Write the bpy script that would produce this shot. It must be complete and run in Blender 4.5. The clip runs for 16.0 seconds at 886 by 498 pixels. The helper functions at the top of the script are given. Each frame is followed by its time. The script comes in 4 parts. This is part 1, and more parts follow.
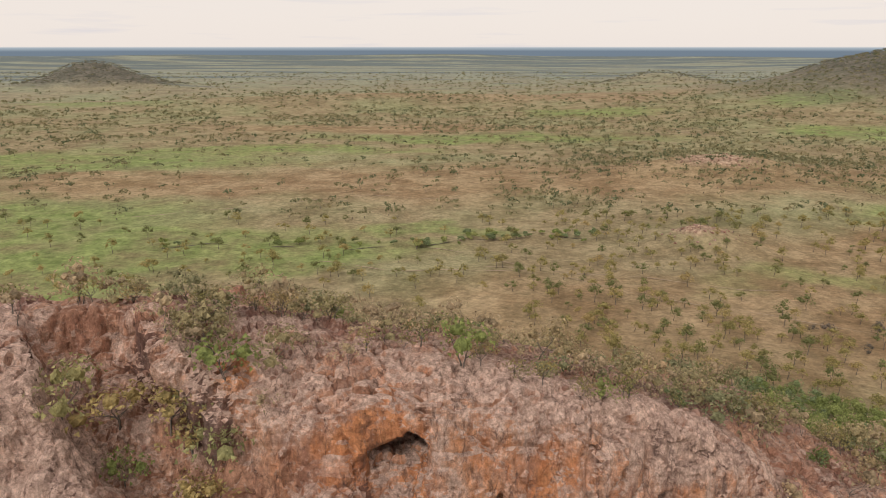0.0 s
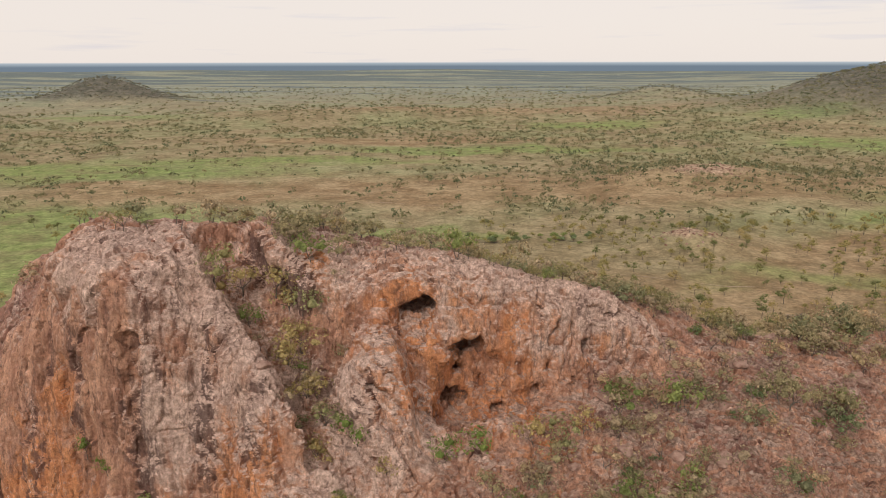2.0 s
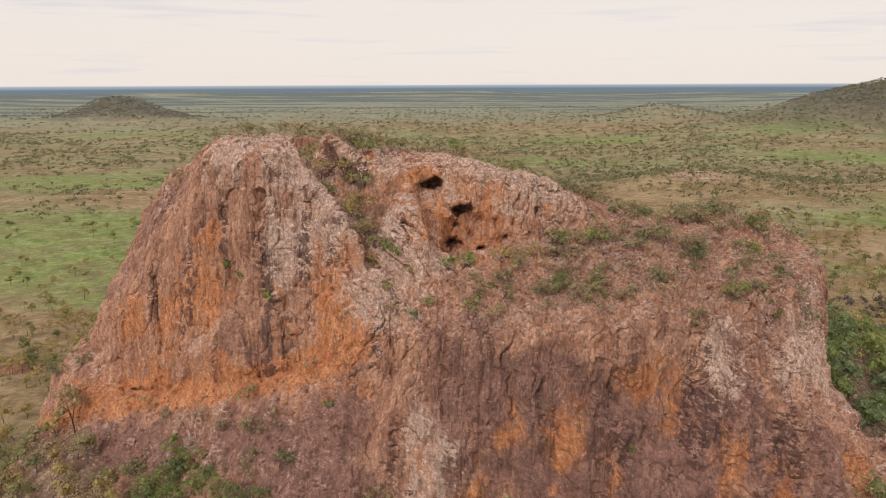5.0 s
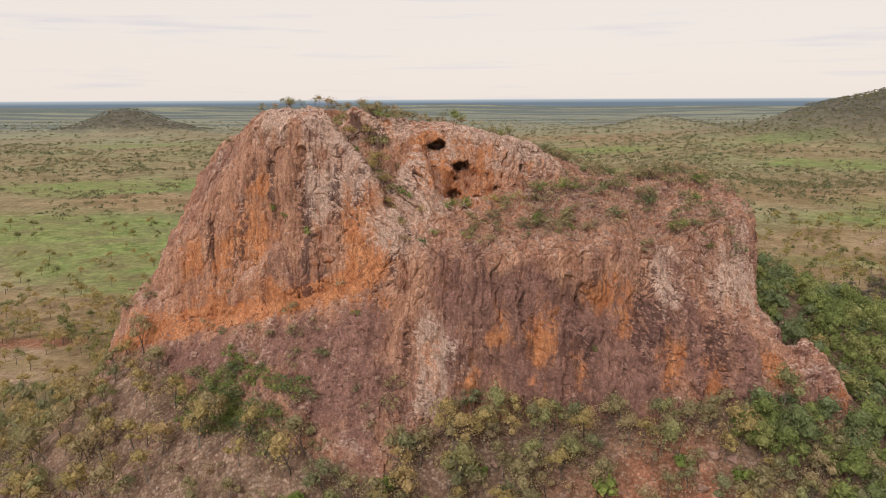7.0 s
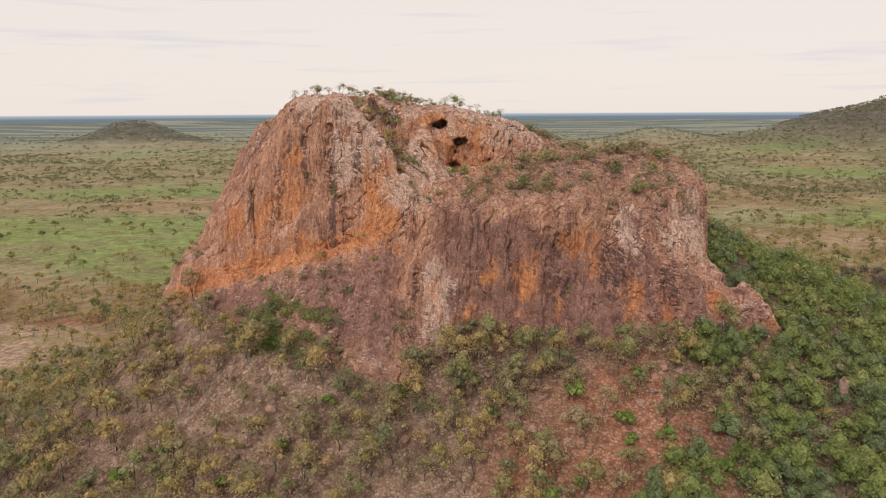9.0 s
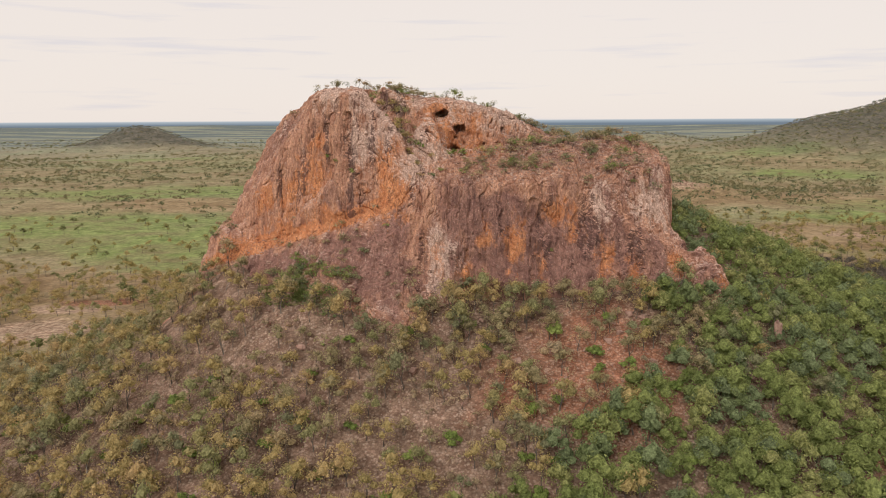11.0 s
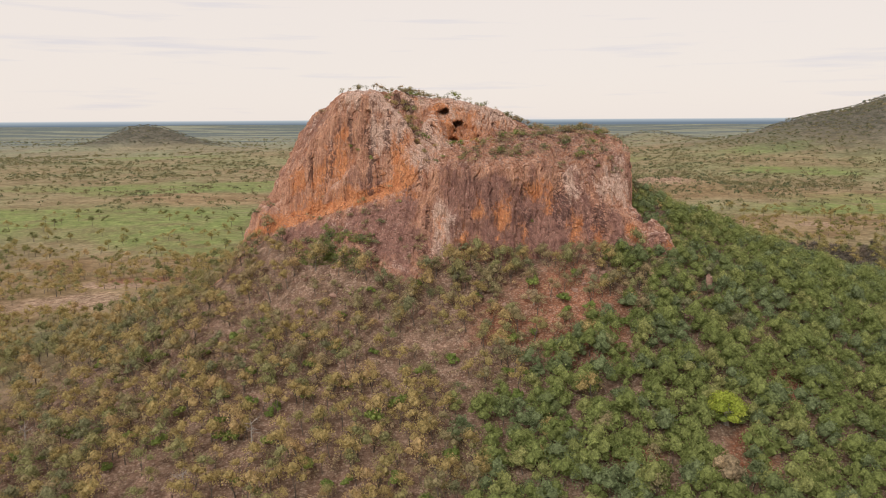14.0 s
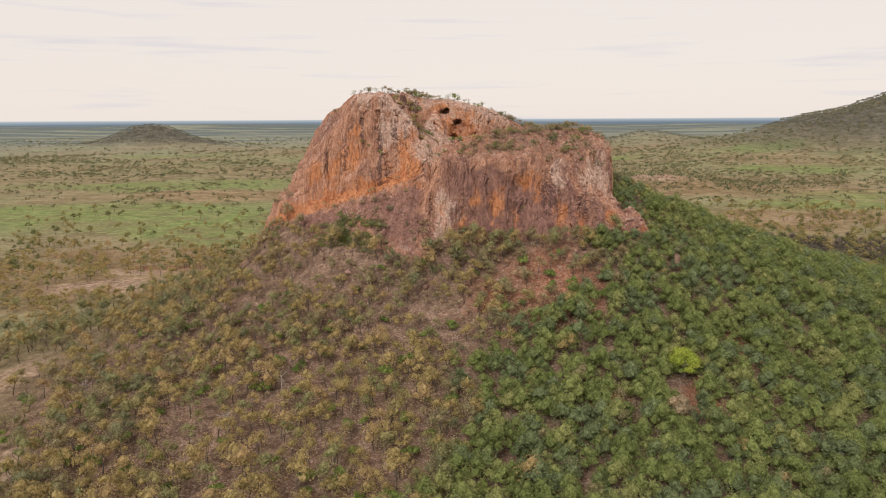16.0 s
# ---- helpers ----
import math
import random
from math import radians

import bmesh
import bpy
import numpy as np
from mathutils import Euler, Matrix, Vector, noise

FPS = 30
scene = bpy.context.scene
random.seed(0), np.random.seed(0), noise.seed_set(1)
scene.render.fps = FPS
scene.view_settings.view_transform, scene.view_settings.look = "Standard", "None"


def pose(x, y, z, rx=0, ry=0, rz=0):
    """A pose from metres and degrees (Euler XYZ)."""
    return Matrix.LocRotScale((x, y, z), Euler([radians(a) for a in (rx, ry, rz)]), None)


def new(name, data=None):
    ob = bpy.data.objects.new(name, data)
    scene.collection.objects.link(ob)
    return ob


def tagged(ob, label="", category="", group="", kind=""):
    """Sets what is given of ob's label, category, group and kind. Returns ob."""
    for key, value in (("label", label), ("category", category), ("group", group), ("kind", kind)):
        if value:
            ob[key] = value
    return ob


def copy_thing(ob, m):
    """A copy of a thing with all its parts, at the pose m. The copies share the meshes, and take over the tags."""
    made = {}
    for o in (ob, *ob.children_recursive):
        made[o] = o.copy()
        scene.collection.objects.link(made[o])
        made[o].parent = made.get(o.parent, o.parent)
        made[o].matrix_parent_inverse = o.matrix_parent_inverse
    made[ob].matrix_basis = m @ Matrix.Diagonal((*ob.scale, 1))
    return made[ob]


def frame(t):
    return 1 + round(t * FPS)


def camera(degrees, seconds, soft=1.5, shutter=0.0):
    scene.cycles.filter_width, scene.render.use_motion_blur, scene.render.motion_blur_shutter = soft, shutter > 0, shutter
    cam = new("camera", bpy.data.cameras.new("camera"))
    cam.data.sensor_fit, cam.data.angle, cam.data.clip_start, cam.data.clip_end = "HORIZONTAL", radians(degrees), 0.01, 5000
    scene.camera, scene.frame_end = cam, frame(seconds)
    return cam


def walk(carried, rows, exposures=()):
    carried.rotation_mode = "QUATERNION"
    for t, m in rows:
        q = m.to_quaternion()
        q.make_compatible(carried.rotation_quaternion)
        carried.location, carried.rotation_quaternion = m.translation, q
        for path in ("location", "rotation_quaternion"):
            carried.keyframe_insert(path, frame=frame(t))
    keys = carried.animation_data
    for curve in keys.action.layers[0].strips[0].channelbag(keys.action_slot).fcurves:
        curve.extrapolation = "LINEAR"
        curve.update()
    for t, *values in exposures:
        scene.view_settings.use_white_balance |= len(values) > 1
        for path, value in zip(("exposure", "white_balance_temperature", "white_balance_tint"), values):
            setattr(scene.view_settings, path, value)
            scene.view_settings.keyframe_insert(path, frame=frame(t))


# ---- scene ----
cam = camera(65.4, 16.0, soft=0.45)
METRES, EYE, TILT, LEAN, TURN = 200.0, 100.0, -16.35, 0.0, 0.0
ROWS = [
    (0.0, 0.0, 0.0, 0.0, 0.0, 0.0, -0.0),
    (0.5, 0.0003, -0.0244, -0.0074, 0.08, 0.28, 0.03),
    (1.0, 0.0006, -0.0525, -0.0159, 0.18, 0.58, 0.02),
    (1.5, 0.0008, -0.0791, -0.0243, 0.26, 0.86, 0.02),
    (2.0, 0.0011, -0.1091, -0.0335, 0.35, 1.17, 0.01),
    (2.5, 0.0014, -0.137, -0.0426, 0.42, 1.43, 0.01),
    (3.0, 0.0016, -0.1656, -0.0575, 0.51, 1.75, 0.03),
    (3.5, 0.0018, -0.1928, -0.072, 0.56, 2.03, 0.01),
    (4.0, 0.002, -0.2222, -0.0877, 0.63, 2.35, 0.03),
    (4.5, 0.0023, -0.2492, -0.1023, 0.67, 2.63, 0.03),
    (5.0, 0.0024, -0.2782, -0.118, 0.72, 2.93, 0.03),
    (7.5, 0.0036, -0.4173, -0.1935, 0.93, 4.37, 0.02),
    (8.0, 0.0038, -0.4464, -0.209, 0.96, 4.65, 0.01),
    (8.5, 0.0041, -0.4732, -0.2236, 0.99, 4.92, 0.01),
    (9.0, 0.0043, -0.5024, -0.2393, 1.02, 5.21, 0.02),
    (11.5, 0.0055, -0.6458, -0.302, 1.08, 5.75, 0.0),
    (12.0, 0.0058, -0.677, -0.3116, 1.08, 5.75, -0.01),
    (12.5, 0.006, -0.7057, -0.3205, 1.1, 5.74, -0.01),
    (13.0, 0.0063, -0.7367, -0.3303, 1.1, 5.73, -0.01),
    (13.5, 0.0066, -0.7654, -0.3392, 1.11, 5.71, -0.01),
    (14.0, 0.0069, -0.7965, -0.3487, 1.12, 5.7, 0.0),
    (14.5, 0.0071, -0.8255, -0.3575, 1.12, 5.69, -0.01),
    (15.0, 0.0074, -0.857, -0.367, 1.14, 5.67, -0.01),
    (15.5, 0.0077, -0.8863, -0.3759, 1.15, 5.66, -0.01),
    (16.0, 0.008, -0.9181, -0.3856, 1.15, 5.66, -0.02),
]
walk(cam, [(t, pose(0, 0, EYE, TILT, LEAN, TURN) @ pose(METRES * x, METRES * y, METRES * z, 90 + pitch, roll, yaw)) for t, x, y, z, yaw, pitch, roll in ROWS])

# ---- world, sun, exposure ----
scene.view_settings.exposure = 0.0
SUN_ELEVATION, SUN_AZIMUTH = radians(38), radians(205)

world = bpy.data.worlds.new("overcast_sky")
scene.world = world
world.use_nodes = True


def build_world():
    t = world.node_tree
    t.nodes.clear()
    out = t.nodes.new("ShaderNodeOutputWorld")
    back = t.nodes.new("ShaderNodeBackground")
    back.inputs["Strength"].default_value = 1.03
    sky = t.nodes.new("ShaderNodeTexSky")
    sky.sky_type = "NISHITA"
    sky.sun_disc = False
    sky.sun_elevation, sky.sun_rotation = SUN_ELEVATION, SUN_AZIMUTH
    dim = t.nodes.new("ShaderNodeMix")
    dim.data_type, dim.blend_type = "RGBA", "MULTIPLY"
    dim.inputs["Factor"].default_value = 1.0
    dim.inputs["B"].default_value = (0.1, 0.1, 0.1, 1)
    t.links.new(sky.outputs[0], dim.inputs["A"])
    co = t.nodes.new("ShaderNodeTexCoord")
    sep = t.nodes.new("ShaderNodeSeparateXYZ")
    t.links.new(co.outputs["Generated"], sep.inputs[0])
    # thin grey streaks in the cloud layer
    mapping = t.nodes.new("ShaderNodeMapping")
    mapping.inputs["Scale"].default_value = (5.0, 5.0, 75.0)
    mapping.inputs["Location"].default_value = (0.3, 0.0, 3.4)
    t.links.new(co.outputs["Generated"], mapping.inputs[0])
    streak = t.nodes.new("ShaderNodeTexNoise")
    streak.inputs["Scale"].default_value = 1.0
    streak.inputs["Detail"].default_value = 4.0
    streak.inputs["Roughness"].default_value = 0.5
    t.links.new(mapping.outputs[0], streak.inputs["Vector"])
    sr = t.nodes.new("ShaderNodeMapRange")
    sr.inputs["From Min"].default_value, sr.inputs["From Max"].default_value = 0.58, 0.80
    t.links.new(streak.outputs["Fac"], sr.inputs["Value"])
    cloud = t.nodes.new("ShaderNodeMix")
    cloud.data_type = "RGBA"
    cloud.inputs["A"].default_value = (0.87, 0.785, 0.73, 1)
    cloud.inputs["B"].default_value = (0.72, 0.68, 0.71, 1)
    t.links.new(sr.outputs[0], cloud.inputs["Factor"])
    veil = t.nodes.new("ShaderNodeMix")
    veil.data_type = "RGBA"
    veil.inputs["Factor"].default_value = 0.94
    t.links.new(dim.outputs["Result"], veil.inputs["A"])
    t.links.new(cloud.outputs["Result"], veil.inputs["B"])
    # land beyond the ground sheet, blue haze under the horizon put into its colour
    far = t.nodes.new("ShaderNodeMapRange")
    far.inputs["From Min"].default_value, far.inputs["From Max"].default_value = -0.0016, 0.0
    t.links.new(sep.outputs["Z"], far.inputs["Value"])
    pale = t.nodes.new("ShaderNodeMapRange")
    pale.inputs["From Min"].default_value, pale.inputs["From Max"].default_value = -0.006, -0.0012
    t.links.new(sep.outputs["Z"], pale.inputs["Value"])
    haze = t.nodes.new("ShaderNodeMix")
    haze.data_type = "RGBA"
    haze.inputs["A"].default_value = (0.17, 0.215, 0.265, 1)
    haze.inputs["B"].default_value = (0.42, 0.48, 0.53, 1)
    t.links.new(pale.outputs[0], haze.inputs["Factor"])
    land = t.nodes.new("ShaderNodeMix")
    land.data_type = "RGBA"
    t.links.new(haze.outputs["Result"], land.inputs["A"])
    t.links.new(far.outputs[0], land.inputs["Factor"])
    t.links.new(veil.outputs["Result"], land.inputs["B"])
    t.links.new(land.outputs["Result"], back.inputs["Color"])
    t.links.new(back.outputs[0], out.inputs["Surface"])


build_world()

sun_data = bpy.data.lights.new("sun", "SUN")
sun_data.energy, sun_data.angle, sun_data.color = 1.75, radians(25), (1.0, 0.95, 0.88)
sun = new("sun", sun_data)
sun.matrix_world = pose(0, 0, 300, 90 - math.degrees(SUN_ELEVATION), 0, 180 - math.degrees(SUN_AZIMUTH))

# ---- materials ----
def node(t, kind, **inputs):
    """A node whose named inputs are set to values or linked to sockets (underscores stand for spaces)."""
    n = t.nodes.new(kind)
    for key, value in inputs.items():
        socket = n.inputs[key.replace("_", " ")]
        if isinstance(value, bpy.types.NodeSocket):
            t.links.new(value, socket)
        else:
            socket.default_value = value
    return n


def scaled(t, vec, scale, shift=(0, 0, 0)):
    return node(t, "ShaderNodeMapping", Vector=vec, Scale=scale, Location=shift).outputs[0]


def grain(t, vec, scale, detail=4.0, rough=0.55, bend=0.0):
    return node(t, "ShaderNodeTexNoise", Vector=vec, Scale=scale, Detail=detail, Roughness=rough, Distortion=bend).outputs["Fac"]


def span(t, value, a, b, c=0.0, d=1.0):
    n = node(t, "ShaderNodeMapRange", Value=value)
    n.inputs["From Min"].default_value, n.inputs["From Max"].default_value = a, b
    n.inputs["To Min"].default_value, n.inputs["To Max"].default_value = c, d
    return n.outputs[0]


def maths(t, op, a, b=0.0):
    n = t.nodes.new("ShaderNodeMath")
    n.operation = op
    for i, v in enumerate((a, b)):
        if isinstance(v, bpy.types.NodeSocket):
            t.links.new(v, n.inputs[i])
        else:
            n.inputs[i].default_value = v
    return n.outputs[0]


def blend(t, fac, a, b, how="MIX"):
    n = t.nodes.new("ShaderNodeMix")
    n.data_type, n.blend_type = "RGBA", how
    for key, v in (("Factor", fac), ("A", a), ("B", b)):
        if isinstance(v, bpy.types.NodeSocket):
            t.links.new(v, n.inputs[key])
        else:
            n.inputs[key].default_value = v if key == "Factor" else (*v, 1)
    return n.outputs["Result"]


def material(name):
    m = bpy.data.materials.new(name)
    m.use_nodes = True
    t = m.node_tree
    return m, t, t.nodes["Principled BSDF"], t.nodes.new("ShaderNodeTexCoord").outputs["Object"]


def bumped(t, shader, height, strength, distance):
    b = node(t, "ShaderNodeBump", Height=height, Strength=strength, Distance=distance)
    t.links.new(b.outputs[0], shader.inputs["Normal"])


def glow_spots(t, vec, places):
    """1 in the middle of each place (x, y, z, half sizes), 0 outside: where the stone has a colour of its own."""
    total = None
    for x, y, z, a, b, c in places:
        v = scaled(t, vec, (1 / a, 1 / b, 1 / c), (-x / a, -y / b, -z / c))
        g = node(t, "ShaderNodeTexGradient", Vector=v)
        g.gradient_type = "SPHERICAL"
        total = g.outputs["Fac"] if total is None else maths(t, "MAXIMUM", total, g.outputs["Fac"])
    return total


def shaken3(t, co, scale, amount):
    """The place, moved a little by noise in all three directions."""
    n = node(t, "ShaderNodeVectorMath")
    n.operation = "MULTIPLY_ADD"
    t.links.new(node(t, "ShaderNodeTexNoise", Vector=co, Scale=scale, Detail=5.0, Roughness=0.65).outputs["Color"], n.inputs[0])
    n.inputs[1].default_value = amount
    t.links.new(scaled(t, co, (1, 1, 1), tuple(-a / 2 for a in amount)), n.inputs[2])
    return n.outputs[0]


# orange stone: round the caves, along the ledge under the tower, on the east wall
PALE = [(-19, 23, 75, 7, 7, 9), (-12, 33, 83, 9, 7, 5), (-5, 25, 74, 8, 8, 8), (-18, 27, 82, 10, 8, 6), (-2, 12, 48, 5, 8, 14), (47, 24, 60, 12, 12, 9), (9, 31, 80, 12, 7, 7), (-27, 30, 84, 9, 8, 6),
        (-8, 20, 68, 6, 6, 7), (14, 30, 78, 10, 8, 6), (33, 17, 60, 4, 6, 8), (-19, 28, 84, 9, 10, 5), (6, 32, 81, 16, 9, 6), (-13, 24, 77, 8, 8, 8), (-6, 23, 72, 5, 5, 8)]
ORANGE = [(3, 29, 73, 12, 8, 6), (-15, 20, 68, 7, 7, 13), (-38, 31, 60, 10, 8, 9), (3, 28, 75, 15, 10, 9), (-2, 28, 80, 10, 10, 7), (6, 28, 71, 10, 8, 4), (13, 31, 76, 4, 5, 3), (-6, 28, 77, 3, 4, 3), (-26, 22, 57, 17, 9, 4.5), (-42, 31, 53, 16, 9, 4.5), (-52, 36, 49, 12, 9, 4), (-33, 28, 65, 9, 8, 10), (-16, 19, 66, 8, 7, 10), (-46, 35, 60, 6, 6, 9), (-31, 28, 74, 5, 6, 5),
          (-14, 18, 64, 8, 8, 14), (23, 17, 59, 5, 7, 5), (14, 14, 52, 4, 6, 9), (-3, 10, 49, 3, 6, 8), (50, 15, 48, 4, 6, 7), (34, 14, 49, 4, 5, 8), (-11, 33, 84, 3, 5, 4), (59, 13, 44, 4, 5, 4), (8, 13, 54, 3, 6, 6), (27, 15, 57, 4, 6, 7), (20, 14, 48, 3, 5, 6), (40, 14, 46, 3, 5, 7), (3, 12, 45, 2.5, 5, 6)]
# dark purple-brown stone low on the walls
PURPLE = [(-22, 15, 52, 10, 10, 5), (-13, 13, 53, 9, 8, 6), (27, 13, 50, 32, 11, 13), (-15, 9, 46, 12, 9, 9), (-45, 24, 44, 12, 9, 7), (12, 14, 58, 14, 7, 7)]
# places of darker colour, most of them down the tall cracks
DARK_PLACES = [(-22.8, 21, 68, 1.7, 12, 24), (-18, 24, 76, 1.2, 9, 9), (-35, 30, 66, 1.4, 8, 14), (-28.5, 27, 74, 1.2, 8, 9), (-12, 33, 82, 3, 5, 3), (-16, 34, 84, 3, 5, 2.5), (-6, 26, 74, 1.6, 7, 6), (30, 17, 57, 3, 7, 12), (19, 13, 52, 3, 6, 10), (-8, 8, 47, 2.0, 6, 10), (41, 15, 52, 3, 6, 10), (-28, 6, 40, 9, 7, 7)]


def rock_material():
    m, t, s, co = material("weathered_rock")
    s.inputs["Roughness"].default_value = 0.92
    s.inputs["Specular IOR Level"].default_value = 0.2
    warp = node(t, "ShaderNodeVectorMath")
    warp.operation = "MULTIPLY_ADD"
    t.links.new(node(t, "ShaderNodeTexNoise", Vector=co, Scale=0.35, Detail=5.0, Roughness=0.6).outputs["Color"], warp.inputs[0])
    warp.inputs[1].default_value = (5, 5, 6)
    t.links.new(scaled(t, co, (1, 1, 1), (-2.5, -2.5, -3)), warp.inputs[2])
    bent = warp.outputs[0]
    mild = shaken3(t, co, 0.5, (1.6, 1.6, 2.0))
    tall = scaled(t, co, (1, 1, 0.28))
    mid = grain(t, tall, 0.5, 7, 0.68, 0.4)
    fine = grain(t, co, 2.6, 8, 0.8)
    rough = grain(t, scaled(t, co, (1, 1, 0.55)), 0.55, 7, 0.7)
    c = blend(t, span(t, mid, 0.38, 0.62), (0.34, 0.172, 0.117), (0.60, 0.35, 0.24))
    low = glow_spots(t, bent, PURPLE)
    purple = maths(t, "ADD", grain(t, scaled(t, co, (1, 1, 0.25), (9, 2, 4)), 0.16, 6, 0.62), maths(t, "MULTIPLY", low, 0.35))
    c = blend(t, span(t, purple, 0.5, 0.64, 0, 0.88), c, blend(t, span(t, rough, 0.4, 0.6), (0.185, 0.10, 0.088), (0.32, 0.18, 0.15)))
    # pale grey-pink crust, stronger on faces that turn upwards
    up = node(t, "ShaderNodeSeparateXYZ", Vector=t.nodes.new("ShaderNodeNewGeometry").outputs["Normal"]).outputs["Z"]
    crust = maths(t, "ADD", maths(t, "MULTIPLY", glow_spots(t, bent, PALE), 0.3), maths(t, "ADD", maths(t, "MULTIPLY", grain(t, scaled(t, co, (1, 1, 0.09), (7, 3, 1)), 0.45, 7, 0.68), 0.75), maths(t, "MULTIPLY", rough, 0.25)))
    crust = maths(t, "SUBTRACT", maths(t, "ADD", crust, span(t, up, 0.2, 0.9, -0.04, 0.1)), maths(t, "MULTIPLY", low, 0.13))
    c = blend(t, span(t, crust, 0.545, 0.675, 0, 0.8), c, blend(t, span(t, fine, 0.35, 0.65), (0.49, 0.35, 0.29), (0.71, 0.55, 0.47)))
    # orange stone
    fresh = maths(t, "ADD", maths(t, "MULTIPLY", glow_spots(t, bent, ORANGE), 0.34), maths(t, "MULTIPLY", grain(t, scaled(t, co, (1, 1, 0.4), (31, 5, 9)), 0.42, 8, 0.72), 0.9))
    lean = node(t, "ShaderNodeVectorMath")
    lean.operation = "DOT_PRODUCT"
    t.links.new(mild, lean.inputs[0])
    lean.inputs[1].default_value = (-0.4, -0.1, 1.0)
    above = maths(t, "ABSOLUTE", maths(t, "SUBTRACT", lean.outputs["Value"], 64.2))
    west = node(t, "ShaderNodeSeparateXYZ", Vector=bent)
    band = maths(t, "MULTIPLY", span(t, above, 0.7, 1.9, 0.42, 0.0), span(t, west.outputs["X"], -13, -8, 1.0, 0.0))
    fresh = maths(t, "ADD", fresh, maths(t, "MULTIPLY", band, span(t, west.outputs["Y"], 36, 42, 1.0, 0.0)))
    fresh = maths(t, "SUBTRACT", fresh, span(t, up, 0.4, 0.8, 0, 0.2))
    c = blend(t, span(t, fresh, 0.55, 0.70, 0, 0.9), c, blend(t, span(t, rough, 0.35, 0.62), (0.47, 0.18, 0.078), (0.65, 0.30, 0.14)))
    # brown gravel on the flat places
    gravel = maths(t, "MULTIPLY", span(t, up, 0.55, 0.8), span(t, grain(t, co, 0.2, 5, 0.65), 0.36, 0.5, 0.25, 1.0))
    c = blend(t, maths(t, "MULTIPLY", gravel, glow_spots(t, bent, [(26, 28, 69, 38, 20, 14), (0, 48, 78, 60, 16, 14), (-35, 8, 40, 30, 16, 10)])), c, blend(t, span(t, fine, 0.4, 0.6), (0.19, 0.128, 0.098), (0.40, 0.295, 0.235)))
    # dark water streaks down the faces, and the places of darker colour
    streak = maths(t, "SUBTRACT", grain(t, scaled(t, co, (1, 1, 0.04), (3, 17, 0)), 0.42, 6, 0.62), span(t, up, 0.2, 0.6, 0, 0.3))
    streak = maths(t, "ADD", streak, maths(t, "MULTIPLY", glow_spots(t, bent, DARK_PLACES), 0.34))
    c = blend(t, span(t, streak, 0.555, 0.67, 0, 0.75), c, (0.10, 0.058, 0.055))
    # pits, joints and pale flakes
    c = blend(t, span(t, grain(t, scaled(t, co, (1, 1, 0.45)), 1.7, 7, 0.8), 0.56, 0.64, 0, 0.75), c, (0.16, 0.092, 0.076))
    joint = node(t, "ShaderNodeTexVoronoi", Vector=shaken3(t, scaled(t, co, (1, 1, 0.3)), 0.9, (1.3, 1.3, 1.3)), Scale=0.55)
    joint.feature = "DISTANCE_TO_EDGE"
    c = blend(t, maths(t, "MULTIPLY", span(t, joint.outputs["Distance"], 0.006, 0.03, 0.6, 0.0), span(t, rough, 0.48, 0.58)), c, (0.10, 0.058, 0.05))
    crack = node(t, "ShaderNodeTexVoronoi", Vector=shaken3(t, scaled(t, co, (1, 1, 0.55)), 2.0, (0.6, 0.6, 0.6)), Scale=1.7)
    crack.feature = "DISTANCE_TO_EDGE"
    c = blend(t, maths(t, "MULTIPLY", span(t, crack.outputs["Distance"], 0.01, 0.045, 0.4, 0.0), span(t, mid, 0.5, 0.6)), c, (0.12, 0.068, 0.058))
    c = blend(t, span(t, grain(t, scaled(t, co, (1, 1, 0.5), (4, 8, 2)), 2.4, 6, 0.75), 0.58, 0.66, 0, 0.5), c, (0.64, 0.50, 0.42))
    c = blend(t, 1.0, c, blend(t, span(t, fine, 0.32, 0.68), (0.58, 0.56, 0.55), (1.46, 1.44, 1.42)), "MULTIPLY")
    c = blend(t, 1.0, c, blend(t, span(t, grain(t, scaled(t, co, (1, 1, 0.07), (2, 6, 3)), 1.3, 6, 0.7), 0.34, 0.66), (0.84, 0.82, 0.82), (1.18, 1.18, 1.18)), "MULTIPLY")
    t.links.new(c, s.inputs["Base Color"])
    h = maths(t, "ADD", maths(t, "MULTIPLY", fine, 0.5), maths(t, "MULTIPLY", rough, 0.7))
    h = maths(t, "ADD", h, maths(t, "MULTIPLY", grain(t, scaled(t, co, (1, 1, 0.6)), 5.0, 4, 0.7), 0.25))
    h = maths(t, "ADD", h, span(t, crack.outputs["Distance"], 0.0, 0.06, -0.1, 0.0))
    bumped(t, s, h, 1.0, 0.5)
    return m


def boulder_material():
    m, t, s, co = material("boulder_stone")
    s.inputs["Roughness"].default_value = 0.9
    rnd = t.nodes.new("ShaderNodeNewGeometry").outputs["Random Per Island"]
    c = blend(t, rnd, (0.33, 0.17, 0.12), (0.47, 0.34, 0.28))
    c = blend(t, span(t, grain(t, co, 1.3, 5), 0.4, 0.65), c, (0.27, 0.15, 0.11))
    t.links.new(c, s.inputs["Base Color"])
    bumped(t, s, grain(t, co, 3.0, 5, 0.65), 0.8, 0.3)
    return m


